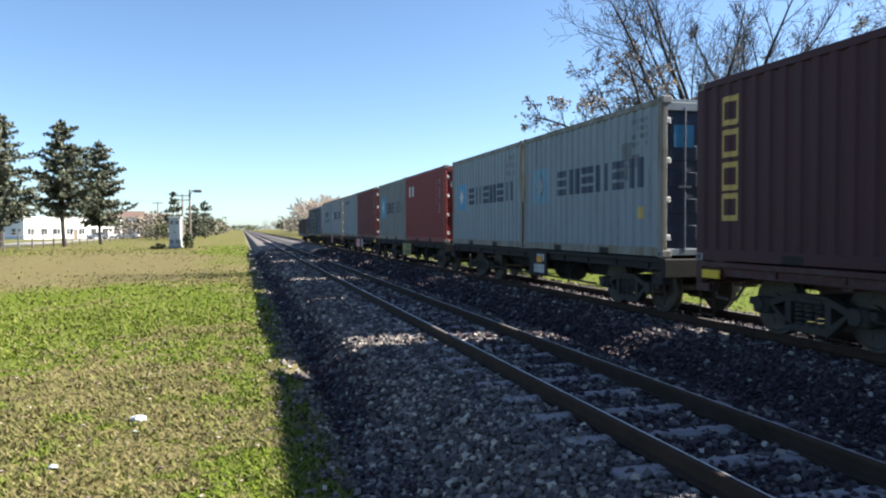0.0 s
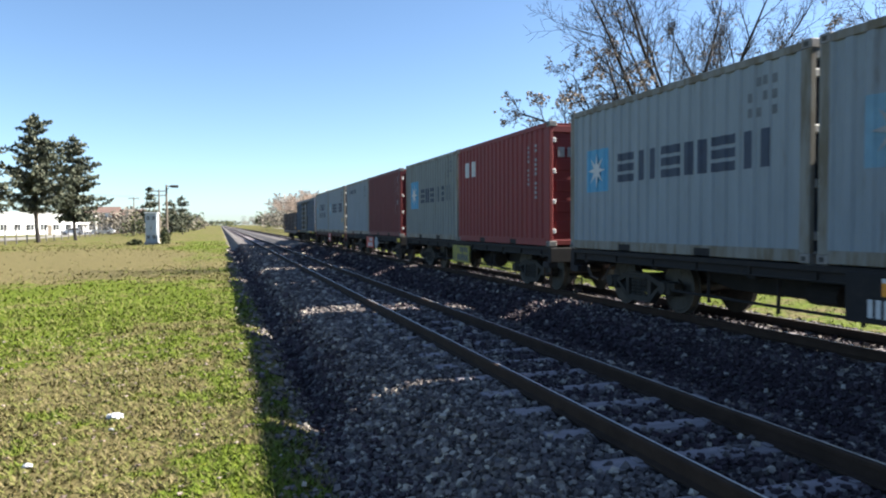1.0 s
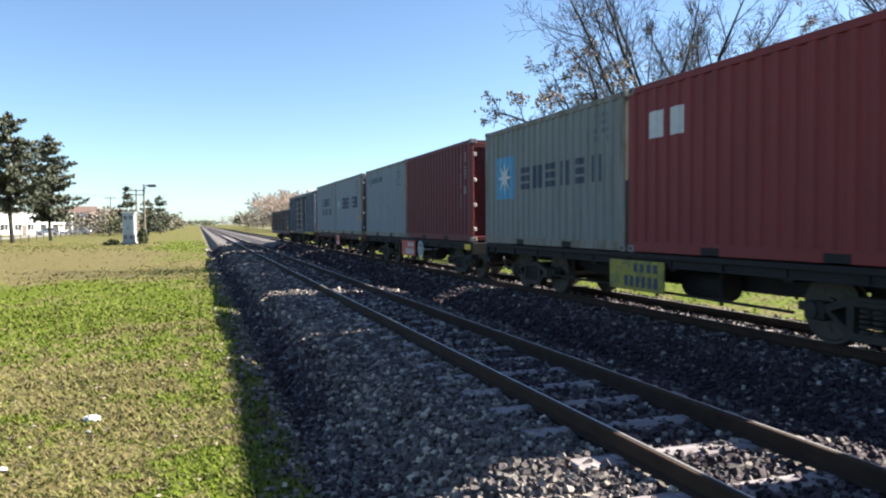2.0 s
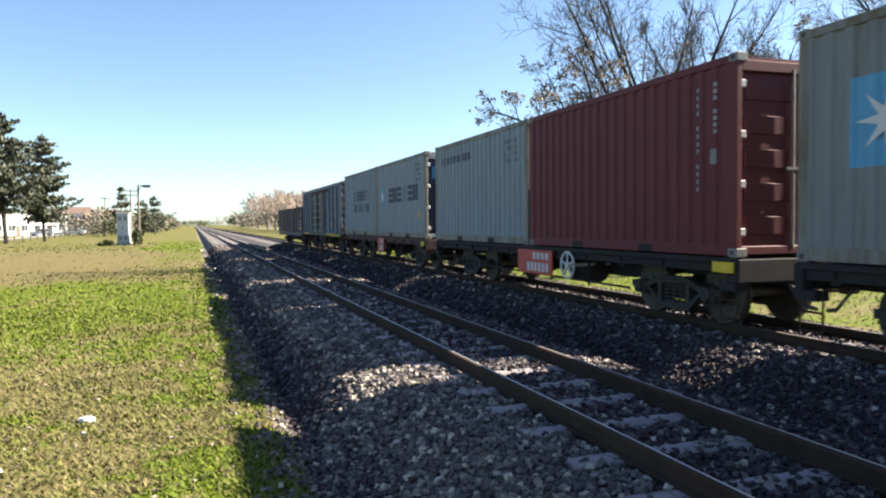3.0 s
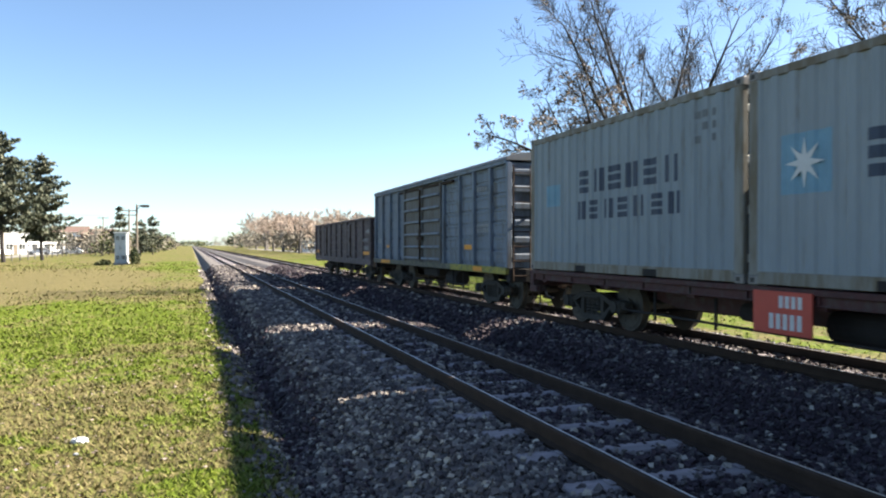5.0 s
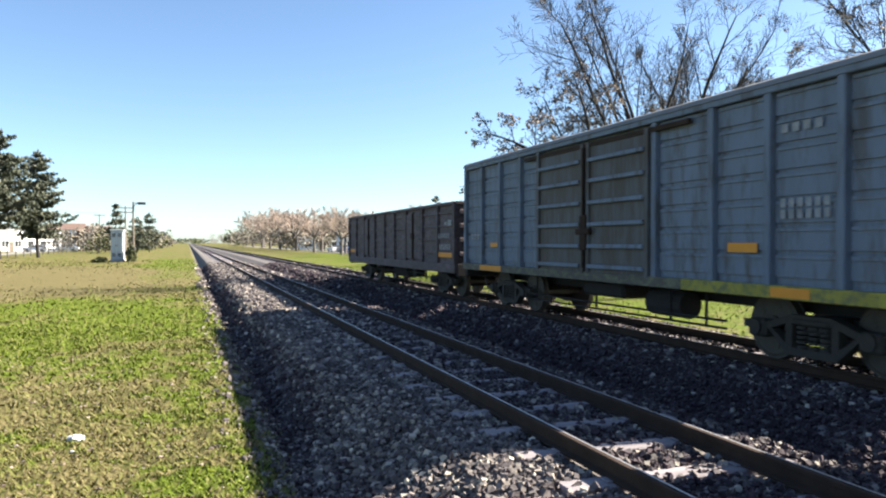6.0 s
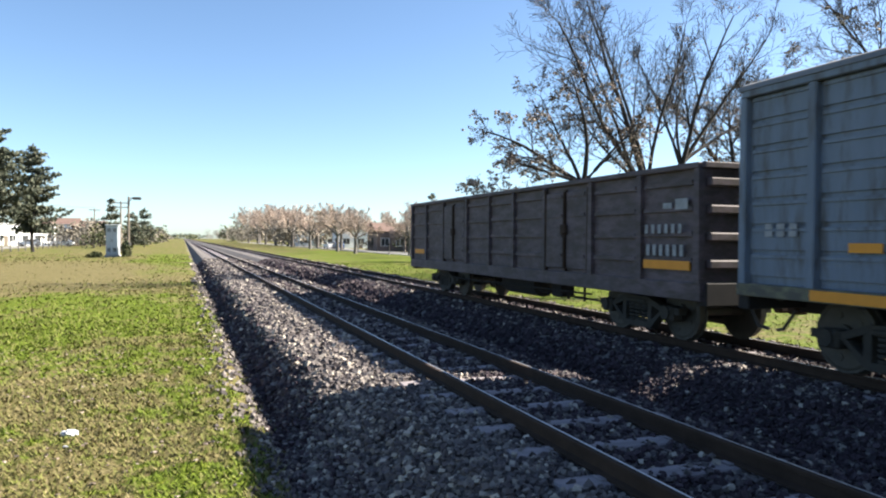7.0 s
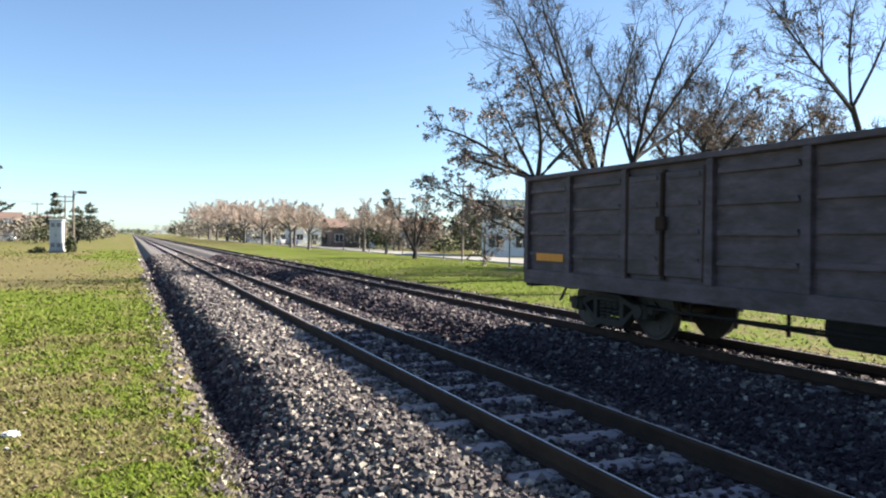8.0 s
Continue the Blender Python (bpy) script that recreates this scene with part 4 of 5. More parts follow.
    TRAIN.append((w, c, 0.0))


covered_wagon()


# open wagon
def open_wagon(c=82.78):
    w = new("open_wagon")
    tagged(w, "dull dark grey open goods wagon, dented and rusty", "open wagon", "wagons of the goods train")
    h = 6.55
    X = 1.17
    top, sill = 2.5, 0.94
    posts = [89.3, 87.95, 86.5, 84.8, 83.4, 82.1, 80.7, 79.0, 77.58, 76.25]
    for sx in (-1, 1):
        part("side_wall", slab(sx * (X - 0.05), sx * X, -h, h, sill - 0.02, top), GON_PAINT, w)
        for s in posts:
            y = s - c
            bm = bmesh.new()
            prism(bm, [(y - 0.07, sill - 0.02), (y + 0.07, sill - 0.02), (y + 0.05, top - 0.02), (y - 0.05, top - 0.02)], sx * (X - 0.01), sx * (X + 0.075))
            part("post", bm, GON_PAINT, w)
        rng = random.Random(4)
        for a, b in zip(posts, posts[1:]):
            bm = bmesh.new()
            y0, y1 = b - c + 0.10, a - c - 0.10
            for k in range(4):
                z = sill + 0.28 + k * 0.36 + rng.uniform(-0.015, 0.015)
                prism(bm, [(y0, z - 0.035), (y1, z - 0.035), (y1 - 0.03, z + 0.03), (y0 + 0.03, z + 0.03)], sx * (X - 0.02), sx * (X + (0.03 if a in (86.5, 80.7) else 0.05)))
            part("wall_rib", bm, GON_PAINT, w)
        for a, b in ((86.42, 84.88), (80.62, 79.08)):
            mid = (a + b) / 2 - c
            for y0, y1 in ((b - c, mid - 0.03), (mid + 0.03, a - c)):
                d = part("side_door", slab(sx * (X + 0.036), sx * (X + 0.06), y0, y1, sill + 0.05, top - 0.14, 0.008), GON_PAINT, w)
                for k in range(4):
                    bm = bmesh.new()
                    z = sill + 0.28 + k * 0.36
                    prism(bm, [(y0 + 0.08, z - 0.03), (y1 - 0.08, z - 0.03), (y1 - 0.1, z + 0.03), (y0 + 0.1, z + 0.03)], sx * (X + 0.05), sx * (X + 0.078))
                    part("door_rib", bm, GON_PAINT, d)
            bm = bmesh.new()
            rod(bm, (sx * (X + 0.085), mid, 1.0), (sx * (X + 0.085), mid, 2.36), 0.028, 6)
            box(bm, sx * (X + 0.06), sx * (X + 0.13), mid - 0.09, mid + 0.09, 1.6, 1.78, 0.015)
            for y in (a - c, b - c, mid):
                box(bm, sx * (X + 0.03), sx * (X + 0.066), y - 0.03, y + 0.03, sill, top - 0.1)
            part("door_latch", bm, RUST, w, "rusty door edge and latch")
        part("top_rail", slab(sx * (X - 0.07), sx * (X + 0.09), -h - 0.03, h + 0.03, top - 0.03, top + 0.05, 0.012), GON_PAINT, w)
        part("side_sill", slab(sx * (X - 0.05), sx * (X + 0.06), -h - 0.05, h + 0.05, 0.68, sill - 0.015, 0.012), GON_PAINT, w)
    for sy in (-1, 1):
        part("end_wall", slab(-X, X, sy * (h - 0.05), sy * h, sill - 0.02, top), GON_PAINT, w)
        bm = bmesh.new()
        for k in range(4):
            z = sill + 0.18 + k * 0.37
            box(bm, -1.1, 1.1, sy * (h - 0.01), sy * (h + 0.10), z, z + 0.12, 0.02)
        part("end_rib", bm, GON_PAINT, w)
        part("end_rail", slab(-X - 0.02, X + 0.02, sy * (h - 0.05), sy * (h + 0.1), top - 0.03, top + 0.055, 0.012), GON_PAINT, w)
        part("end_beam", slab(-1.15, 1.15, sy * (h - 0.1), sy * (h + 0.1), 0.62, 0.93, 0.012), UNDER, w)
    part("floor_pan", slab(-1.12, 1.12, -h + 0.05, h - 0.05, 0.86, 0.93), UNDER, w)
    bm = bmesh.new()
    for x in (-0.3, 0.2):
        box(bm, x, x + 0.1, -h, h, 0.58, 0.86)
    part("centre_sill", bm, UNDER, w)
    bm = bmesh.new()
    rod(bm, (-0.6, -0.9, 0.55), (-0.6, 0.7, 0.55), 0.24, 16)
    part("brake_reservoir", bm, UNDER, w)
    bm = bmesh.new()
    rod(bm, (-0.7, -3.4, 0.42), (-0.7, 3.4, 0.46), 0.02, 6)
    rod(bm, (-0.95, -3.4, 0.55), (-0.95, 3.4, 0.5), 0.018, 6)
    for y in (-2.9, -2.3, -1.5, 1.2, 2.0, 2.8):
        rod(bm, (-0.8, y, 0.38), (-0.8, y, 0.7), 0.025, 6)
    box(bm, -0.9, -0.6, -2.2, -1.8, 0.40, 0.70, 0.03)
    part("brake_rigging", bm, UNDER, w)
    part("reflector", slab(-X - 0.058, -X - 0.033, 76.4 - c, 77.46 - c, 1.09, 1.215), ORANGE, w, "orange reflecting strip")
    part("reflector", slab(-X - 0.058, -X - 0.033, 88.1 - c, 88.95 - c, 1.09, 1.215), ORANGE, w, "orange reflecting strip")
    bm = bmesh.new()
    x = -X - 0.054
    bars(bm, x, 76.5 - c, 77.43 - c, 1.28, 1.44, 6, 0.5)
    bars(bm, x - 0.03, 76.5 - c, 77.43 - c, 1.60, 1.73, 6, 0.45)
    box(bm, x - 0.003, x, 76.45 - c, 76.72 - c, 1.93, 2.08)
    box(bm, x - 0.003, x, 76.8 - c, 77.0 - c, 1.95, 2.03)
    tagged(part("code_marking", bm, FADED, w, "faded white bars"), kind="stuff")
    for y in (-4.6, 4.6):
        add_bogie(w, y)
    couplers(w, h, 0.35)
    TRAIN.append((w, c, 0.0))


open_wagon()


# ---- trees ----
def tube(verts, faces, pts, radii, sides):
    k0 = len(verts)
    for i, p in enumerate(pts):
        d = (pts[min(i + 1, len(pts) - 1)] - pts[max(i - 1, 0)]).normalized()
        u = d.orthogonal().normalized()
        v = d.cross(u)
        for j in range(sides):
            a = 2 * math.pi * j / sides
            q = p + (u * math.cos(a) + v * math.sin(a)) * radii[i]
            verts.append((q.x, q.y, q.z))
    for i in range(len(pts) - 1):
        for j in range(sides):
            a, b = k0 + i * sides + j, k0 + i * sides + (j + 1) % sides
            faces.append((a, b, b + sides, a + sides))


def limb(rng, out, p, d, length, r, level, droop, keep, r_min):
    """A slender branch that carries shoots on alternate sides; out gets (points, radii, level)."""
    n = (9, 7, 6, 3)[min(level, 3)]
    pts, radii = [p.copy()], [r]
    q, cur = p.copy(), d.normalized()
    spin = rng.uniform(0, 6.283)
    ends = []
    for i in range(n):
        wob = Vector((rng.uniform(-1, 1), rng.uniform(-1, 1), rng.uniform(-0.7, 0.7))) * (0.10, 0.13, 0.18, 0.24)[min(level, 3)]
        up = Vector((0, 0, (0.0, 0.04, 0.05, 0.04)[min(level, 3)] - droop * (0.3 + 0.4 * level)))
        cur = (cur + wob + up).normalized()
        q = q + cur * (length / n)
        rr = max(r_min, r * (1 - 0.78 * (i + 1) / n))
        pts.append(q.copy())
        radii.append(rr)
        ends.append((q.copy(), cur.copy(), rr))
    out.append((pts, radii, level))
    if level >= keep:
        return
    for i, (e, c, rr) in enumerate(ends):
        if level == 0 and i < 1 or rng.random() < 0.08:
            continue
        left = 1 - (i + 1) / n
        for k in range(2 if i == n - 1 or (level >= 1 and rng.random() < 0.25) else 1):
            spin += math.pi + rng.uniform(-0.8, 0.8)
            side = c.orthogonal().normalized()
            side.rotate(Matrix.Rotation(spin, 3, c))
            ang = rng.uniform(0.4, 0.9) if level < 2 else rng.uniform(0.5, 1.05)
            nd = c * math.cos(ang) + side * math.sin(ang)
            size = length * ((0.22 + 0.3 * left) if level == 0 else (0.3 + 0.34 * left)) * rng.uniform(0.65, 1.25)
            limb(rng, out, e, nd, size, max(r_min, rr * rng.uniform(0.42, 0.62)), level + 1, droop, keep, r_min)


def bare_tree(x, y, stems, trunk, seed, label, droop=0.02, keep=3, r_min=0.011, seeds=0.0, z=G, name="bare_tree", bark=BARK, twig=TWIG):
    """stems: (azimuth, tilt, length, radius) of the main limbs; trunk: (height, radius, lean in x, lean in y)."""
    rng = random.Random(seed)
    t = new(name)
    t.matrix_basis = pose(x, y, z)
    tagged(t, label, "tree")
    h, r, lx, ly = trunk
    fork = Vector((lx, ly, h))
    v, f = [], []
    tube(v, f, [Vector((0, 0, -0.15)), Vector((0, 0, 0.12)), fork * 0.5 + Vector((0.05, 0.03, 0)), fork], [r * 1.5, r * 1.15, r, r * 0.9], 9)
    out = []
    for az, tilt, length, rr in stems:
        a, b = radians(az), radians(tilt)
        d = Vector((math.sin(a) * math.sin(b), math.cos(a) * math.sin(b), math.cos(b)))
        limb(rng, out, fork - Vector((0, 0, rng.uniform(0, 0.3))), d, length, rr * 1.15, 0, droop, keep, r_min)
    cv, cf = [], []
    tips = []
    for pts, radii, level in out:
        if level <= 1:
            tube(v, f, pts, radii, 6 if level == 0 else 5)
        else:
            tube(cv, cf, pts, radii, 3)
            if level == keep:
                tips.append(pts[-1])
                tips.append(pts[-2])
    me = arrays("trunk", v, f, bark)
    me.polygons.foreach_set("use_smooth", [True] * len(me.polygons))
    part("trunk", me, bark, t, "rough trunk and limbs")
    part("crown", arrays("crown", cv, cf, twig), twig, t, "leafless mesh of fine twigs")
    if seeds:
        nrng = np.random.default_rng(seed)
        spots = []
        for p in tips:
            if rng.random() < seeds and (p.z < h + 5.5 or rng.random() < 0.25):
                for _ in range(7):
                    spots.append((p.x + rng.gauss(0, 0.11), p.y + rng.gauss(0, 0.11), p.z - abs(rng.gauss(0, 0.14))))
        if spots:
            tagged(part("seed_cluster", pieces("seed_cluster", spots, nrng.uniform(0.04, 0.085, len(spots)), SEED, seed, 0.9), SEED, t, "hanging beige seed clusters"), kind="stuff")
    return t


T_LABEL = "tall leafless tree with hanging seed clusters on the grass verge"
bare_tree(21.7, 31.0, [(-92, 44, 9.6, 0.13), (-88, 34, 8.6, 0.10), (-90, 18, 10.0, 0.14), (-60, 4, 9.0, 0.11), (80, 10, 8.4, 0.10), (-100, 58, 6.4, 0.08)], (4.5, 0.22, -0.1, 0.1), 11, T_LABEL, 0.0, 3, 0.009, 0.015)
bare_tree(24.0, 33.0, [(88, 9, 8.4, 0.13), (90, 34, 8.8, 0.11), (86, 56, 7.6, 0.10), (-80, 20, 6.6, 0.09), (10, 24, 7.0, 0.09)], (6.2, 0.21, 1.1, 0.0), 23, T_LABEL, 0.0, 3, 0.009, 0.015)
LOW = "low spreading leafless tree full of beige seed clusters"
bare_tree(17.9, 28.9, [(-90, 50, 5.6, 0.13), (-84, 62, 4.6, 0.10), (70, 50, 3.2, 0.10)], (1.5, 0.2, -0.2, 0.1), 31, LOW, 0.055, 3, 0.010, 0.08)
bare_tree(17.3, 29.2, [(-90, 58, 4.9, 0.11), (-95, 74, 3.8, 0.08), (-30, 26, 5.2, 0.09), (90, 6, 5.2, 0.11), (80, 46, 4.4, 0.09)], (4.6, 0.17, -0.4, 0.0), 41, LOW, 0.045, 3, 0.010, 0.07)
bare_tree(30.0, 21.0, [(-90, 58, 5.2, 0.07), (-86, 36, 6.4, 0.08), (-75, 8, 5.6, 0.06), (95, 30, 5.4, 0.07)], (7.4, 0.13, -3.2, 0.1), 47, T_LABEL, 0.0, 3, 0.009, 0.01)
BEADS = "broad leafless tree covered in brown seed clusters"
bare_tree(38.0, 38.0, [(-70, 48, 7.6, 0.16), (-20, 36, 7.8, 0.16), (60, 48, 7.4, 0.15), (150, 44, 7.0, 0.14), (-120, 52, 7.0, 0.14), (0, 12, 7.4, 0.14)], (5.4, 0.28, 0, 0), 53, BEADS, 0.03, 3, 0.012, 0.12)
bare_tree(31.5, 36.0, [(-80, 48, 7.0, 0.15), (10, 34, 7.4, 0.15), (80, 46, 7.0, 0.15), (170, 44, 6.6, 0.14), (120, 28, 7.2, 0.13)], (5.2, 0.26, 0, 0), 59, BEADS, 0.03, 3, 0.011, 0.12)
bare_tree(44.5, 37.0, [(-75, 50, 7.4, 0.15), (20, 34, 7.4, 0.15), (90, 46, 7.0, 0.15), (-140, 44, 6.8, 0.14), (-30, 14, 7.4, 0.13)], (5.0, 0.27, 0, 0), 83, BEADS, 0.03, 3, 0.012, 0.12)
bare_tree(23.3, 61.5, [(-85, 30, 4.2, 0.12), (-30, 10, 4.4, 0.12), (80, 14, 4.4, 0.13), (-95, 58, 3.6, 0.09), (70, 45, 3.6, 0.09)], (0.8, 0.2, 0, 0), 61, "small leafless tree with several stems and brown seeds", 0.03, 3, 0.013, 0.06)
avenue = bare_tree(22.6, 101, [(-60, 50, 4.0, 0.12), (40, 46, 4.2, 0.12), (170, 50, 4.0, 0.11), (100, 62, 3.6, 0.1), (-130, 56, 3.8, 0.1), (0, 14, 3.8, 0.1)], (2.3, 0.2, 0, 0), 67, "leafless street tree with a pale trunk", 0.02, 3, 0.018, 0.0, bark=BARK_PALE, twig=TWIG_HAZED)
avenue2 = bare_tree(26.6, 88, [(-90, 52, 3.8, 0.12), (10, 44, 4.0, 0.12), (110, 52, 3.8, 0.11), (-160, 56, 3.6, 0.1), (60, 12, 3.8, 0.1)], (2.4, 0.19, 0, 0), 71, "leafless street tree with a pale trunk", 0.02, 3, 0.018, 0.0, bark=BARK_PALE, twig=TWIG_HAZED)
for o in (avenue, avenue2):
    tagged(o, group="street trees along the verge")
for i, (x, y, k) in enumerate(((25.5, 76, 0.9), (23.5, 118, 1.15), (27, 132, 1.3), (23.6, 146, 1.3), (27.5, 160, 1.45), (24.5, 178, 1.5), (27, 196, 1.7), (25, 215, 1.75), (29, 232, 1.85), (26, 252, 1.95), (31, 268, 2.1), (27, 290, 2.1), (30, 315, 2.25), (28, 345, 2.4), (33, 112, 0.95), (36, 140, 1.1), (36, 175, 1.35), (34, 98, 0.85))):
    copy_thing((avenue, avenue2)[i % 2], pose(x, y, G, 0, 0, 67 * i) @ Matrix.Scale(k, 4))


def leaf_cloud(rng, verts, faces, centre, radii, n, size, up=0.0):
    for _ in range(n):
        while True:
            p = Vector((rng.uniform(-1, 1), rng.uniform(-1, 1), rng.uniform(-1, 1)))
            if p.length <= 1:
                break
        p = Vector((p.x * radii[0], p.y * radii[1], p.z * radii[2])) + Vector(centre)
        a = Vector((rng.gauss(0, 1), rng.gauss(0, 1), rng.gauss(up, 1))).normalized()
        b = a.orthogonal().normalized()
        b.rotate(Matrix.Rotation(rng.uniform(0, 6.283), 3, a))
        s = size * rng.uniform(0.6, 1.4)
        k = len(verts)
        for q in (p - b * s * 0.3, p + b * s * 0.3, p + a * s + b * s * 0.1, p + a * s * 0.7 - b * s * 0.25):
            verts.append((q.x, q.y, q.z))
        faces.append((k, k + 1, k + 2, k + 3))


def conifer(x, y, h, spread, seed, first=0.17, n_lev=34, z=G, label="tall dark evergreen conifer with tufted uneven branches", dens=1.0):
    rng = random.Random(seed)
    t = new("conifer_tree")
    t.matrix_basis = pose(x, y, z)
    tagged(t, label, "tree", "conifers by the fence")
    v, f = [], []
    pts = [Vector((0.12 * math.sin(k * 1.3 + seed), 0.1 * math.cos(k * 1.7), h * k / 8 - (0.1 if k == 0 else 0))) for k in range(9)]
    tube(v, f, pts, [max(0.03, 0.24 * (1 - k / 8.3)) * h / 14 for k in range(9)], 8)
    cv, cf = [], []
    for i in range(n_lev):
        q = first + (1 - first) * (i - (i % 3) * 0.55) / n_lev
        reach = spread * (1 - q) ** 0.7 * (0.35 + 0.65 * min(1, (q - first + 0.08) / 0.22)) + 0.25
        base = Vector((0, 0, h * q))
        for k in range(rng.choice((3, 4, 5))):
            a = rng.uniform(0, 6.283)
            L = reach * rng.uniform(0.3, 1.2)
            d = Vector((math.cos(a), math.sin(a), rng.uniform(0.0, 0.45)))
            tip = base + d * L
            tube(v, f, [base, base + d * L * 0.5 + Vector((0, 0, -0.08 * L)), tip], [0.05, 0.035, 0.015], 3)
            m = max(2, int(L * 2.0))
            for j in range(m):
                w = (j + 1.2) / (m + 0.2)
                leaf_cloud(rng, cv, cf, base + d * L * w + Vector((0, 0, rng.uniform(-0.1, 0.15))), (0.40, 0.40, 0.17), int(15 * dens), 0.36, 0.8)
    leaf_cloud(rng, cv, cf, (0, 0, h * 0.985), (0.25, 0.25, 0.5), int(30 * dens), 0.35, 1.0)
    part("trunk", arrays("trunk", v, f, BARK), BARK, t)
    part("crown", arrays("crown", cv, cf, NEEDLE), NEEDLE, t, "dark green tufts of needles")
    return t


conifer(-19.6, 92, 14.0, 5.4, 2, 0.24)
conifer(-17.6, 103, 12.8, 5.2, 3, 0.18)
conifer(-24.0, 85, 13.6, 5.0, 5, 0.16)
conifer(-10.9, 128, 7.8, 1.9, 7, 0.1, 16, dens=0.7, label="small dark evergreen conifer behind the relay cabinet")
conifer(-7.4, 158, 7.4, 2.3, 8, 0.08, 16, dens=0.7, label="small dark evergreen conifer beside the line")
conifer(-9.0, 150, 6.4, 2.4, 9, 0.08, 14, dens=0.7, label="small dark evergreen conifer beside the line")
conifer(36.9, 110, 9.0, 2.3, 10, 0.08, 16, dens=0.7, label="dark evergreen conifer among the houses")


def shrub(x, y, rx, ry, h, seed, material=SHRUB, label="dense dark green shrub", n=520, name="shrub"):
    rng = random.Random(seed)
    v, f = [], []
    for _ in range(9):
        c = (rng.uniform(-0.6, 0.6) * rx, rng.uniform(-0.6, 0.6) * ry, h * rng.uniform(0.25, 0.75))
        leaf_cloud(rng, v, f, c, (rx * 0.5, ry * 0.5, h * 0.33), n // 9, 0.2 + 0.05 * h, 0.3)
    ob = new(name, arrays(name, v, f, material))
    ob.matrix_basis = pose(x, y, G)
    return tagged(ob, label, "shrub")


for i, (x, y, rx, ry, h) in enumerate(((-13, 140, 4, 4, 4.4), (-9.5, 175, 3.5, 5, 5.2), (-8.4, 205, 3.5, 6, 5.8), (-8.2, 250, 3.5, 8, 6.2), (-4.9, 73.6, 0.42, 0.42, 1.45), (-7.6, 74.2, 0.7, 0.6, 0.55))):
    shrub(x, y, rx, ry, h, 80 + i)
for i, (x, y, rx, ry, h) in enumerate(((36, 115, 5, 4, 4.2), (41, 104, 4, 3, 4.4), (46, 98, 4, 3, 4.6), (38, 92, 3, 2.5, 3.0), (36, 84, 2.2, 2, 2.4), (31.5, 126, 2.5, 2, 2.8), (34.5, 104, 3, 3, 4.8), (44, 112, 4, 3, 6.0), (52, 108, 5, 4, 6.5))):
    shrub(x, y, rx, ry, h, 120 + i, (SHRUB, FARWOOD)[i % 2], ("dense dark green shrub", "bare brown garden bush beside the street")[i % 2])
for i, (x, y, rx, ry, h) in enumerate(((-21, 158, 6, 4, 4.6), (-14.5, 162, 5, 4, 4.0))):
    shrub(x, y, rx, ry, h, 160 + i, FARWOOD, "bare reddish brown bushes beside houses")
shrub(37.8, 95, 2.6, 2.4, 5.4, 171, RUSTLEAF, "small tree with rusty brown dry leaves", 700, "brown_tree")
for i, (x, y, rx, ry, h) in enumerate(((43.5, 97, 4, 3, 6.2), (40.6, 86, 2.6, 2.2, 3.2), (47.5, 100, 4, 3, 7.0))):
    shrub(x, y, rx, ry, h, 175 + i)


def far_woods():
    rng = random.Random(17)
    v, f = [], []
    for i in range(170):
        side = rng.random() < 0.62
        y = 180 + 900 * rng.random() ** 1.6
        x = rng.uniform(24, 46) + max(0, y - 400) * rng.uniform(-0.01, 0.10) if side else -rng.uniform(9, 26) - max(0, y - 400) * rng.uniform(0.0, 0.10)
        h = rng.uniform(3.6, 6.6) * ((1.1 + y / 700) if side else (1 + y / 2500))
        for _ in range(4):
            c = (x + rng.gauss(0, 2.4), y + rng.gauss(0, 2.4), G + h * rng.uniform(0.25, 0.8))
            leaf_cloud(rng, v, f, c, (2.6, 2.6, h * 0.28), 46, 0.75, 0.5)
    ob = new("far_woods", arrays("far_woods", v, f, FARWOOD))
    tagged(ob, "hazy brown winter trees in the distance", "trees", kind="stuff")
    v, f = [], []
    for i in range(60):
        a = radians(-75 + 150 * i / 59)
        for _ in range(5):
            d = rng.uniform(420, 900)
            x, y = d * math.sin(a + rng.gauss(0, 0.02)), d * math.cos(a)
            if -22 < x < 26:
                y += 800
            leaf_cloud(rng, v, f, (x, y, G + rng.uniform(2, 6)), (13, 13, 4.5), 60, 2.6, 0.5)
    ob = new("far_hedgerow", arrays("far_hedgerow", v, f, SHRUB))
    tagged(ob, "dark tree line on the horizon", "trees", kind="stuff")


far_woods()


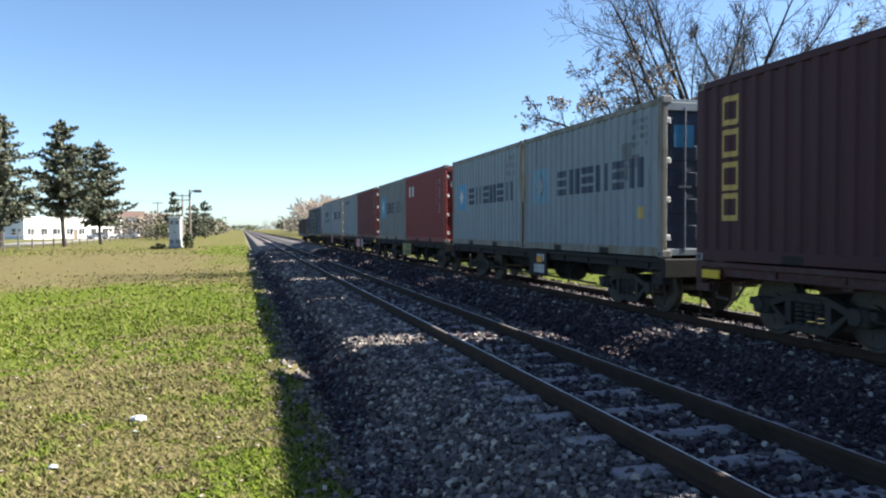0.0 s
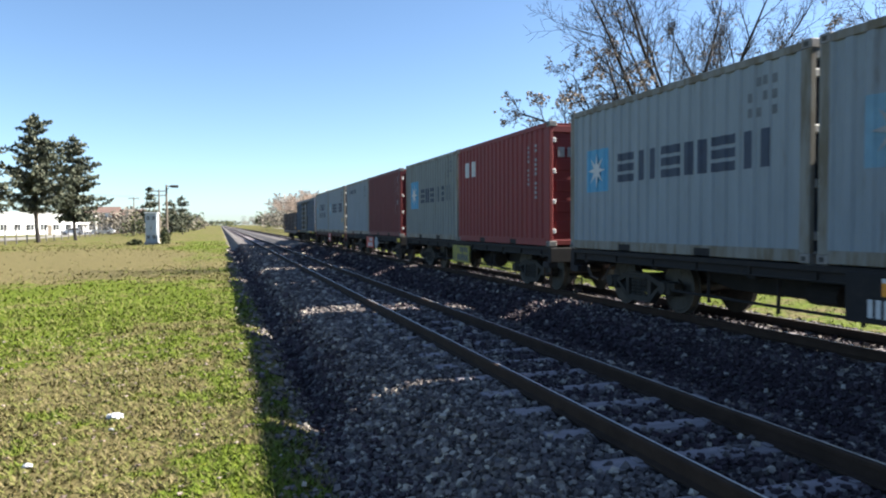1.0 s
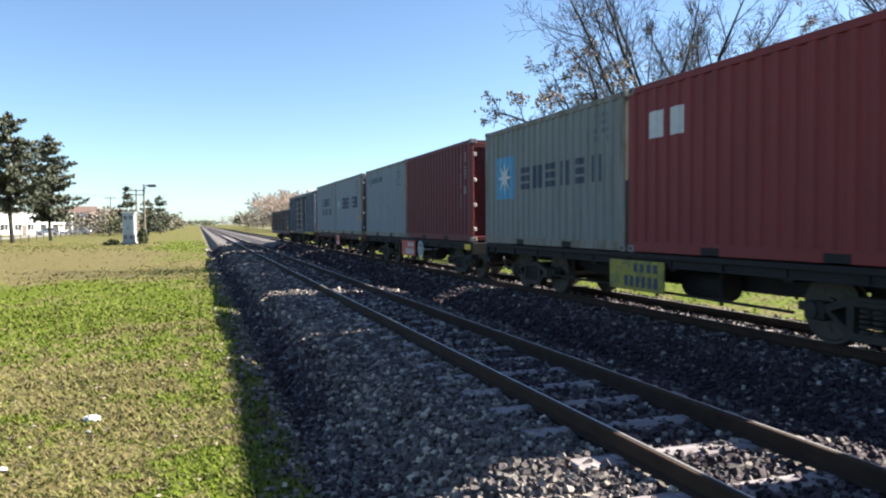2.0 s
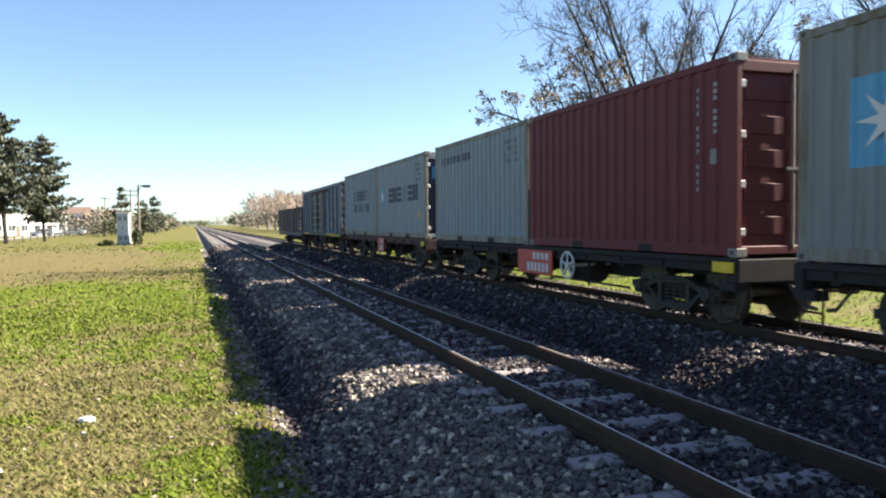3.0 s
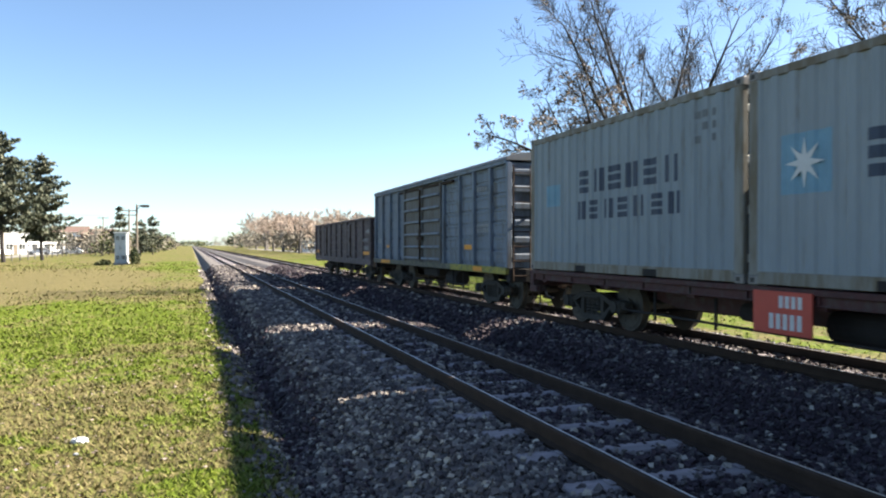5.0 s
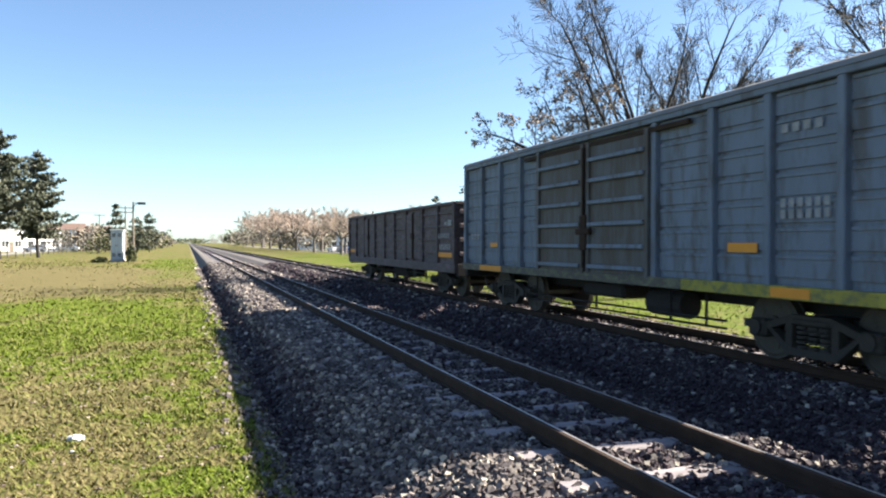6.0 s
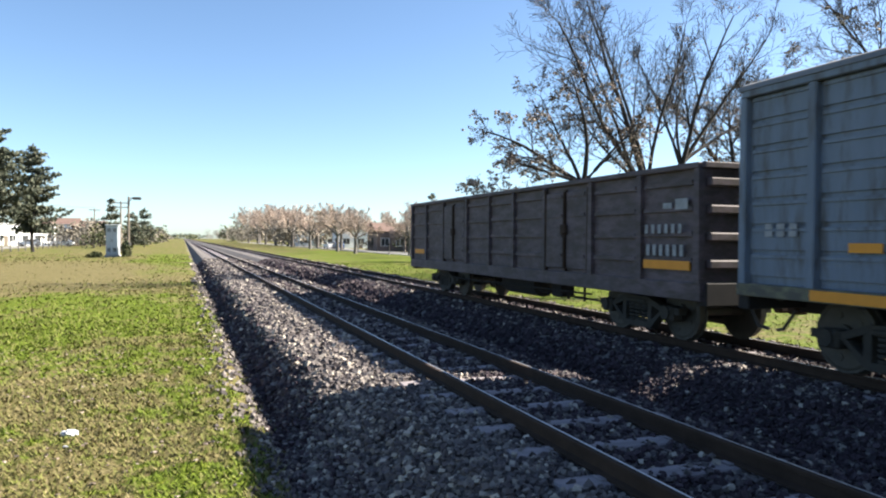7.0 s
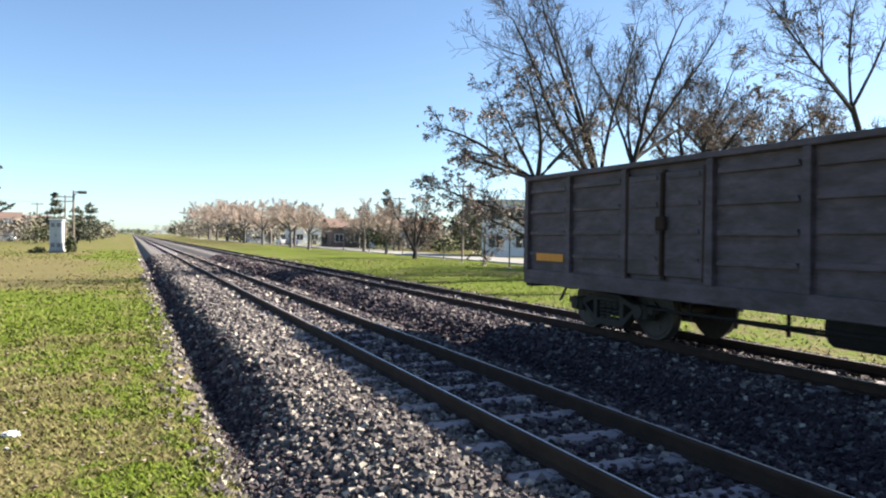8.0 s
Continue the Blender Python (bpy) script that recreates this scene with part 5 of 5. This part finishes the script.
# ---- buildings, roads and roadside things ----
def house(x, y, w, d, h, wall, label, storeys=1, roof="flat", windows=4, turn=0.0, face=-1):
    """A plain house, its long front towards the line of view."""
    o = new("house")
    o.matrix_basis = pose(x, y, G, 0, 0, turn)
    tagged(o, label, "house")
    part("wall", slab(-w / 2, w / 2, -d / 2, d / 2, -0.2, h), wall, o)
    if roof == "flat":
        part("roof", slab(-w / 2 - 0.3, w / 2 + 0.3, -d / 2 - 0.3, d / 2 + 0.3, h + 0.002, h + 0.28), SHEET, o)
    else:
        bm = bmesh.new()
        r = h + 0.22 * d
        pts = [(-d / 2 - 0.4, h + 0.002), (d / 2 + 0.4, h + 0.002), (0, r)]
        prism(bm, pts, -w / 2 - 0.3, w / 2 + 0.3)
        part("roof", bm, TILE, o)
    for s in range(storeys):
        z0 = 0.95 + s * h / storeys
        for i in range(windows):
            cx = -w / 2 + w * (i + 0.5) / windows
            ww = min(1.5, w / windows * 0.5)
            for fy in (-1, 1):
                win = part("window", slab(cx - ww / 2, cx + ww / 2, fy * (d / 2 + 0.004), fy * (d / 2 + 0.03), z0, z0 + 1.25), DARKGLASS, o)
                bm = bmesh.new()
                for a, b, c, e in ((cx - ww / 2 - 0.08, cx - ww / 2, z0 - 0.08, z0 + 1.33), (cx + ww / 2, cx + ww / 2 + 0.08, z0 - 0.08, z0 + 1.33), (cx - ww / 2, cx + ww / 2, z0 - 0.08, z0), (cx - ww / 2, cx + ww / 2, z0 + 1.25, z0 + 1.33), (cx - 0.03, cx + 0.03, z0, z0 + 1.25)):
                    box(bm, a, b, fy * (d / 2 + 0.006), fy * (d / 2 + 0.06), c, e)
                part("window_frame", bm, RENDER_W, win)
        for sx in (-1, 1):
            cy = 0
            win = part("window", slab(sx * (w / 2 + 0.004), sx * (w / 2 + 0.03), cy - 0.7, cy + 0.7, z0, z0 + 1.25), DARKGLASS, o)
    part("door", slab(-0.45, 0.45, -d / 2 - 0.04, -d / 2 - 0.004, -0.1, 2.05), POLE, o)
    return o


house(-37.5, 178, 22, 8, 4.4, RENDER_W, "long low white building with a flat roof and dark windows", windows=8, turn=42)
house(-20.5, 190, 7, 7, 4.2, TERRA, "small terracotta house behind bare bushes", roof="gable", windows=3)
house(-28, 200, 8, 7, 5.0, RENDER_W, "small pale house with a tiled roof", roof="gable", windows=3)
house(41.2, 71.5, 11.4, 9, 5.7, RENDER_W, "white two-storey house with a flat roof", storeys=2, windows=4, turn=-27)
house(35, 125, 8, 7, 3.4, TERRA, "low house with a tiled roof beyond the road", roof="gable", windows=3)
house(42, 122, 9, 8, 3.6, RENDER_W, "low white house with a tiled roof beyond the road", roof="gable", windows=3)
house(38, 168, 10, 8, 4.0, RENDER_W, "low white house with a pale flat roof", windows=3)
house(36, 214, 11, 8, 4.4, RENDER_W, "low white house with a tiled roof beyond the road", roof="gable", windows=3)
house(58, 112, 12, 9, 5.6, TERRA, "brick house with a tiled roof beyond the road", roof="gable", storeys=2, windows=4)


def road(name, x0, x1, y0, y1, label):
    bm = bmesh.new()
    ys = np.linspace(y0, y1, 40)
    rows = [[bm.verts.new((x, float(y), ground_z(x, float(y)) + (0.035 if abs(y) < 400 else 0.05))) for x in np.linspace(x0, x1, 5)] for y in ys]
    for a, b in zip(rows, rows[1:]):
        for i in range(4):
            bm.faces.new((a[i], a[i + 1], b[i + 1], b[i]))
    ob = new(name, mesh_of(name, bm, ROADM))
    tagged(ob, label, "road", kind="structure")


road("road", 26.8, 33.0, -20, 420, "pale dusty street beyond the grass verge")
road("road_2", -31.5, -25.5, 20, 420, "pale dusty lane behind the fence")
kerb = new("pavement", mesh_of("pavement", slab(26.3, 26.75, -20, 300, G - 0.2, G + 0.1), CONCRETE))
tagged(kerb, "low concrete kerb along the street", "kerb", kind="structure")


def fence():
    f = new("wire_fence")
    tagged(f, "wire fence on weathered concrete posts along the lane", "fence")
    f.matrix_basis = pose(-20.6, 0, G)
    bm = bmesh.new()
    box(bm, -0.06, 0.06, -0.06, 0.06, -0.2, 1.75, 0.012)
    prism(bm, [(-0.05, 1.74), (0.05, 1.74), (0.05, 2.0), (-0.05, 2.0)], -0.05, 0.2)
    post = mesh_of("post", bm, FENCE)
    rng = random.Random(2)
    for i in range(26):
        part("post", post, FENCE, f, at=pose(rng.uniform(-0.05, 0.05), 60 + i * 4.6, 0, rng.uniform(-1, 1), rng.uniform(-1.5, 1.5), 0))
    for z in (0.4, 0.9, 1.4, 1.7):
        bm = bmesh.new()
        rod(bm, (0.08, 58, z), (0.08, 178, z), 0.012, 4)
        part("wire", bm, CASTING, f)


fence()


def relay_cabinet():
    o = new("relay_cabinet")
    o.matrix_basis = pose(-6.15, 74.6, ground_z(-6.15, 74.6), 0, 0, -8)
    tagged(o, "tall grey metal railway relay cabinet on a concrete base", "cabinet")
    part("base", slab(-0.62, 0.62, -0.5, 0.5, -0.25, 0.16, 0.03), CONCRETE, o)
    part("body", slab(-0.52, 0.52, -0.42, 0.42, 0.16, 2.82, 0.02), CABINET, o)
    part("roof", slab(-0.6, 0.6, -0.5, 0.5, 2.82, 2.95, 0.03), CABINET, o)
    for k in (-1, 1):
        d = part("door", slab(k * 0.015, k * 0.49, -0.45, -0.421, 0.25, 2.72, 0.008), CABINET, o)
        bm = bmesh.new()
        for i in range(6):
            box(bm, k * 0.1, k * 0.4, -0.462, -0.45, 2.25 + i * 0.06, 2.285 + i * 0.06)
            box(bm, k * 0.1, k * 0.4, -0.462, -0.45, 0.45 + i * 0.06, 0.485 + i * 0.06)
        part("louvre", bm, DARKPOST, d)
        bm = bmesh.new()
        rod(bm, (k * 0.06, -0.49, 1.35), (k * 0.06, -0.49, 1.6), 0.015, 6)
        part("handle", bm, DARKPOST, d)


relay_cabinet()


def lamp_post():
    o = new("street_lamp")
    o.matrix_basis = pose(-4.8, 74.2, ground_z(-4.8, 74.2))
    tagged(o, "weathered lamp post with a short arm above the grass", "lamp post")
    bm = bmesh.new()
    rod(bm, (0, 0, -0.3), (0, 0, 5.5), 0.12, 10, 0.085)
    part("post", bm, POLE, o)
    bm = bmesh.new()
    rod(bm, (0, 0, 5.35), (0.45, 0, 5.4), 0.04, 6)
    rod(bm, (0, 0, 5.0), (0.35, 0, 5.36), 0.025, 6)
    part("arm", bm, DARKPOST, o)
    bm = bmesh.new()
    box(bm, 0.35, 1.1, -0.17, 0.17, 5.22, 5.48, 0.07)
    part("lamp_head", bm, DARKPOST, o, "dark hooded lamp head")
    bm = bmesh.new()
    rod(bm, (0, 0, -0.2), (0, 0, 1.25), 0.3, 10, 0.22)
    part("sleeve", bm, DARKPOST, o, "dark wrapped base")


lamp_post()


def utility_pole(x, y, h, arms, label):
    o = new("utility_pole")
    o.matrix_basis = pose(x, y, G)
    tagged(o, label, "pole", "poles beside the line")
    bm = bmesh.new()
    rod(bm, (0, 0, -0.3), (0, 0, h), 0.14, 8, 0.09)
    part("post", bm, POLE, o)
    for k in range(arms):
        z = h - 0.25 - 0.6 * k
        arm = part("crossarm", slab(-0.95, 0.95, -0.05, 0.05, z - 0.06, z + 0.06, 0.01), POLE, o)
        bm = bmesh.new()
        for i in (-0.85, -0.5, 0.5, 0.85):
            rod(bm, (i, 0, z + 0.06), (i, 0, z + 0.2), 0.04, 6)
        part("insulator", bm, CASTING, arm)


utility_pole(-8.1, 110, 6.9, 2, "wooden telegraph pole with two crossarms")
utility_pole(-15.5, 150, 7.2, 1, "thin wooden telegraph pole with one crossarm")
utility_pole(-13.6, 172, 7.4, 1, "thin wooden telegraph pole with one crossarm")
utility_pole(-25.0, 118, 8.2, 1, "thin wooden telegraph pole with one crossarm")
utility_pole(30.0, 66, 7.2, 1, "wooden telegraph pole beside the street")
utility_pole(34.0, 96, 7.4, 1, "wooden telegraph pole beside the street")


def cable(name, a, b, sag):
    bm = bmesh.new()
    prev = None
    for i in range(21):
        u = i / 20
        p = Vector(a).lerp(Vector(b), u) - Vector((0, 0, sag * 4 * u * (1 - u)))
        if prev:
            rod(bm, prev, p, 0.02, 4)
        prev = p
    ob = new(name, mesh_of(name, bm, DARKPOST))
    tagged(ob, "thin black overhead cable strung between poles", "cable")


cable("overhead_cable", (-41, 88, 16.2), (-25.0, 118, 7.55), 0.5)
cable("overhead_cable", (-25.0, 118, 7.6), (-15.5, 150, 6.95), 0.6)
utility_pole(-41, 88, 16.6, 1, "tall wooden pole carrying the overhead cable")


def stake(x, y, h, r):
    o = new("post")
    o.matrix_basis = pose(x, y, ground_z(x, y))
    bm = bmesh.new()
    rod(bm, (0, 0, -0.3), (0, 0, h), r, 8, r * 0.9)
    rod(bm, (0, 0, h), (0, 0, h + 0.05), r * 1.25, 8)
    part("shaft", bm, DARKPOST, o)
    part("footing", slab(-0.14, 0.14, -0.14, 0.14, -0.25, 0.05, 0.02), CONCRETE, o)
    tagged(o, "dark metal post standing on the grass verge", "post", "posts on the verge")


for x, y, h, r in ((22.7, 46.2, 2.5, 0.085), (22.2, 41.6, 2.1, 0.05), (23.6, 52, 1.6, 0.05), (24.4, 57.5, 1.5, 0.05), (25.2, 70, 1.4, 0.05), (25.4, 82, 1.4, 0.06), (25.6, 94, 1.4, 0.06), (24.8, 109, 1.4, 0.06)):
    stake(x, y, h, r)


def car(x, y, turn, material, label):
    o = new("car")
    o.matrix_basis = pose(x, y, G + 0.04, 0, 0, turn)
    tagged(o, label, "car", "cars parked along the streets")
    bm = bmesh.new()
    prism(bm, [(-2.05, 0.3), (2.05, 0.3), (2.05, 0.72), (1.95, 0.86), (1.0, 0.92), (0.45, 1.36), (-1.1, 1.42), (-1.75, 0.98), (-2.05, 0.9)], -0.82, 0.82)
    part("body", bm, material, o)
    for s in (-1, 1):
        bm = bmesh.new()
        prism(bm, [(0.9, 0.94), (0.42, 1.31), (-1.05, 1.35), (-1.5, 1.0)][::-1], s * 0.822, s * 0.83)
        part("side_window", bm, DARKGLASS, o)
    bm = bmesh.new()
    prism(bm, [(1.02, 0.935), (0.47, 1.37), (0.45, 1.37), (1.0, 0.935)], -0.7, 0.7)
    part("windscreen", bm, DARKGLASS, o)
    bm = bmesh.new()
    prism(bm, [(-1.12, 1.43), (-1.77, 1.0), (-1.79, 1.0), (-1.14, 1.43)], -0.7, 0.7)
    part("rear_window", bm, DARKGLASS, o)
    for sx in (-0.74, 0.74):
        for y2 in (-1.3, 1.3):
            bm = bmesh.new()
            rod(bm, (sx - 0.1, y2, 0.31), (sx + 0.1, y2, 0.31), 0.31, 16)
            wh = part("wheel", bm, TYRE, o)
            bm = bmesh.new()
            rod(bm, (sx * 1.142 - 0.01, y2, 0.31), (sx * 1.142 + 0.01, y2, 0.31), 0.19, 12)
            part("rim", bm, CASTING, wh)


car(28.6, 143, 0, CAR_BLUE, "small blue parked car on the dusty street")
car(28.4, 151, 4, CAR_WHITE, "white parked car on the dusty street")
car(-27.5, 158, 90, CAR_WHITE, "white parked car on the lane")
car(-22.8, 164, 80, CAR_WHITE, "white parked car beside bare bushes")


def litter(x, y, r, seed):
    rng = random.Random(seed)
    bm = bmesh.new()
    bmesh.ops.create_icosphere(bm, subdivisions=3, radius=r)
    for v in bm.verts:
        k = 1 + 0.55 * noise.noise(v.co * (3.2 / r) + Vector((seed, 0, 0)))
        v.co = Vector((v.co.x * k * 1.25, v.co.y * k, max(-0.25 * r, v.co.z * k * 0.55)))
    ob = new("plastic_bag", mesh_of("plastic_bag", bm, LITTER))
    ob.matrix_basis = pose(x, y, ground_z(x, y) + 0.2 * r + 0.012)
    tagged(ob, "crumpled white plastic bag lying on the grass", "litter")


litter(-1.02, 7.85, 0.062, 1)
litter(-1.0, 7.45, 0.018, 2)
litter(-1.48, 6.45, 0.03, 3)


# ---- what moves ----
def motions():
    steps = [i * 0.5 for i in range(17)]
    for thing, s, z in TRAIN:
        walk(thing, [(t, pose(LINE_X, s - SPEED * t, z)) for t in steps])
    turn = math.degrees(SPEED / R_WHEEL)
    ticks = [i / 15 for i in range(121)]
    for ws, k in WHEELS:
        walk(ws, [(t, pose(0, k, R_WHEEL, turn * t)) for t in ticks])


motions()
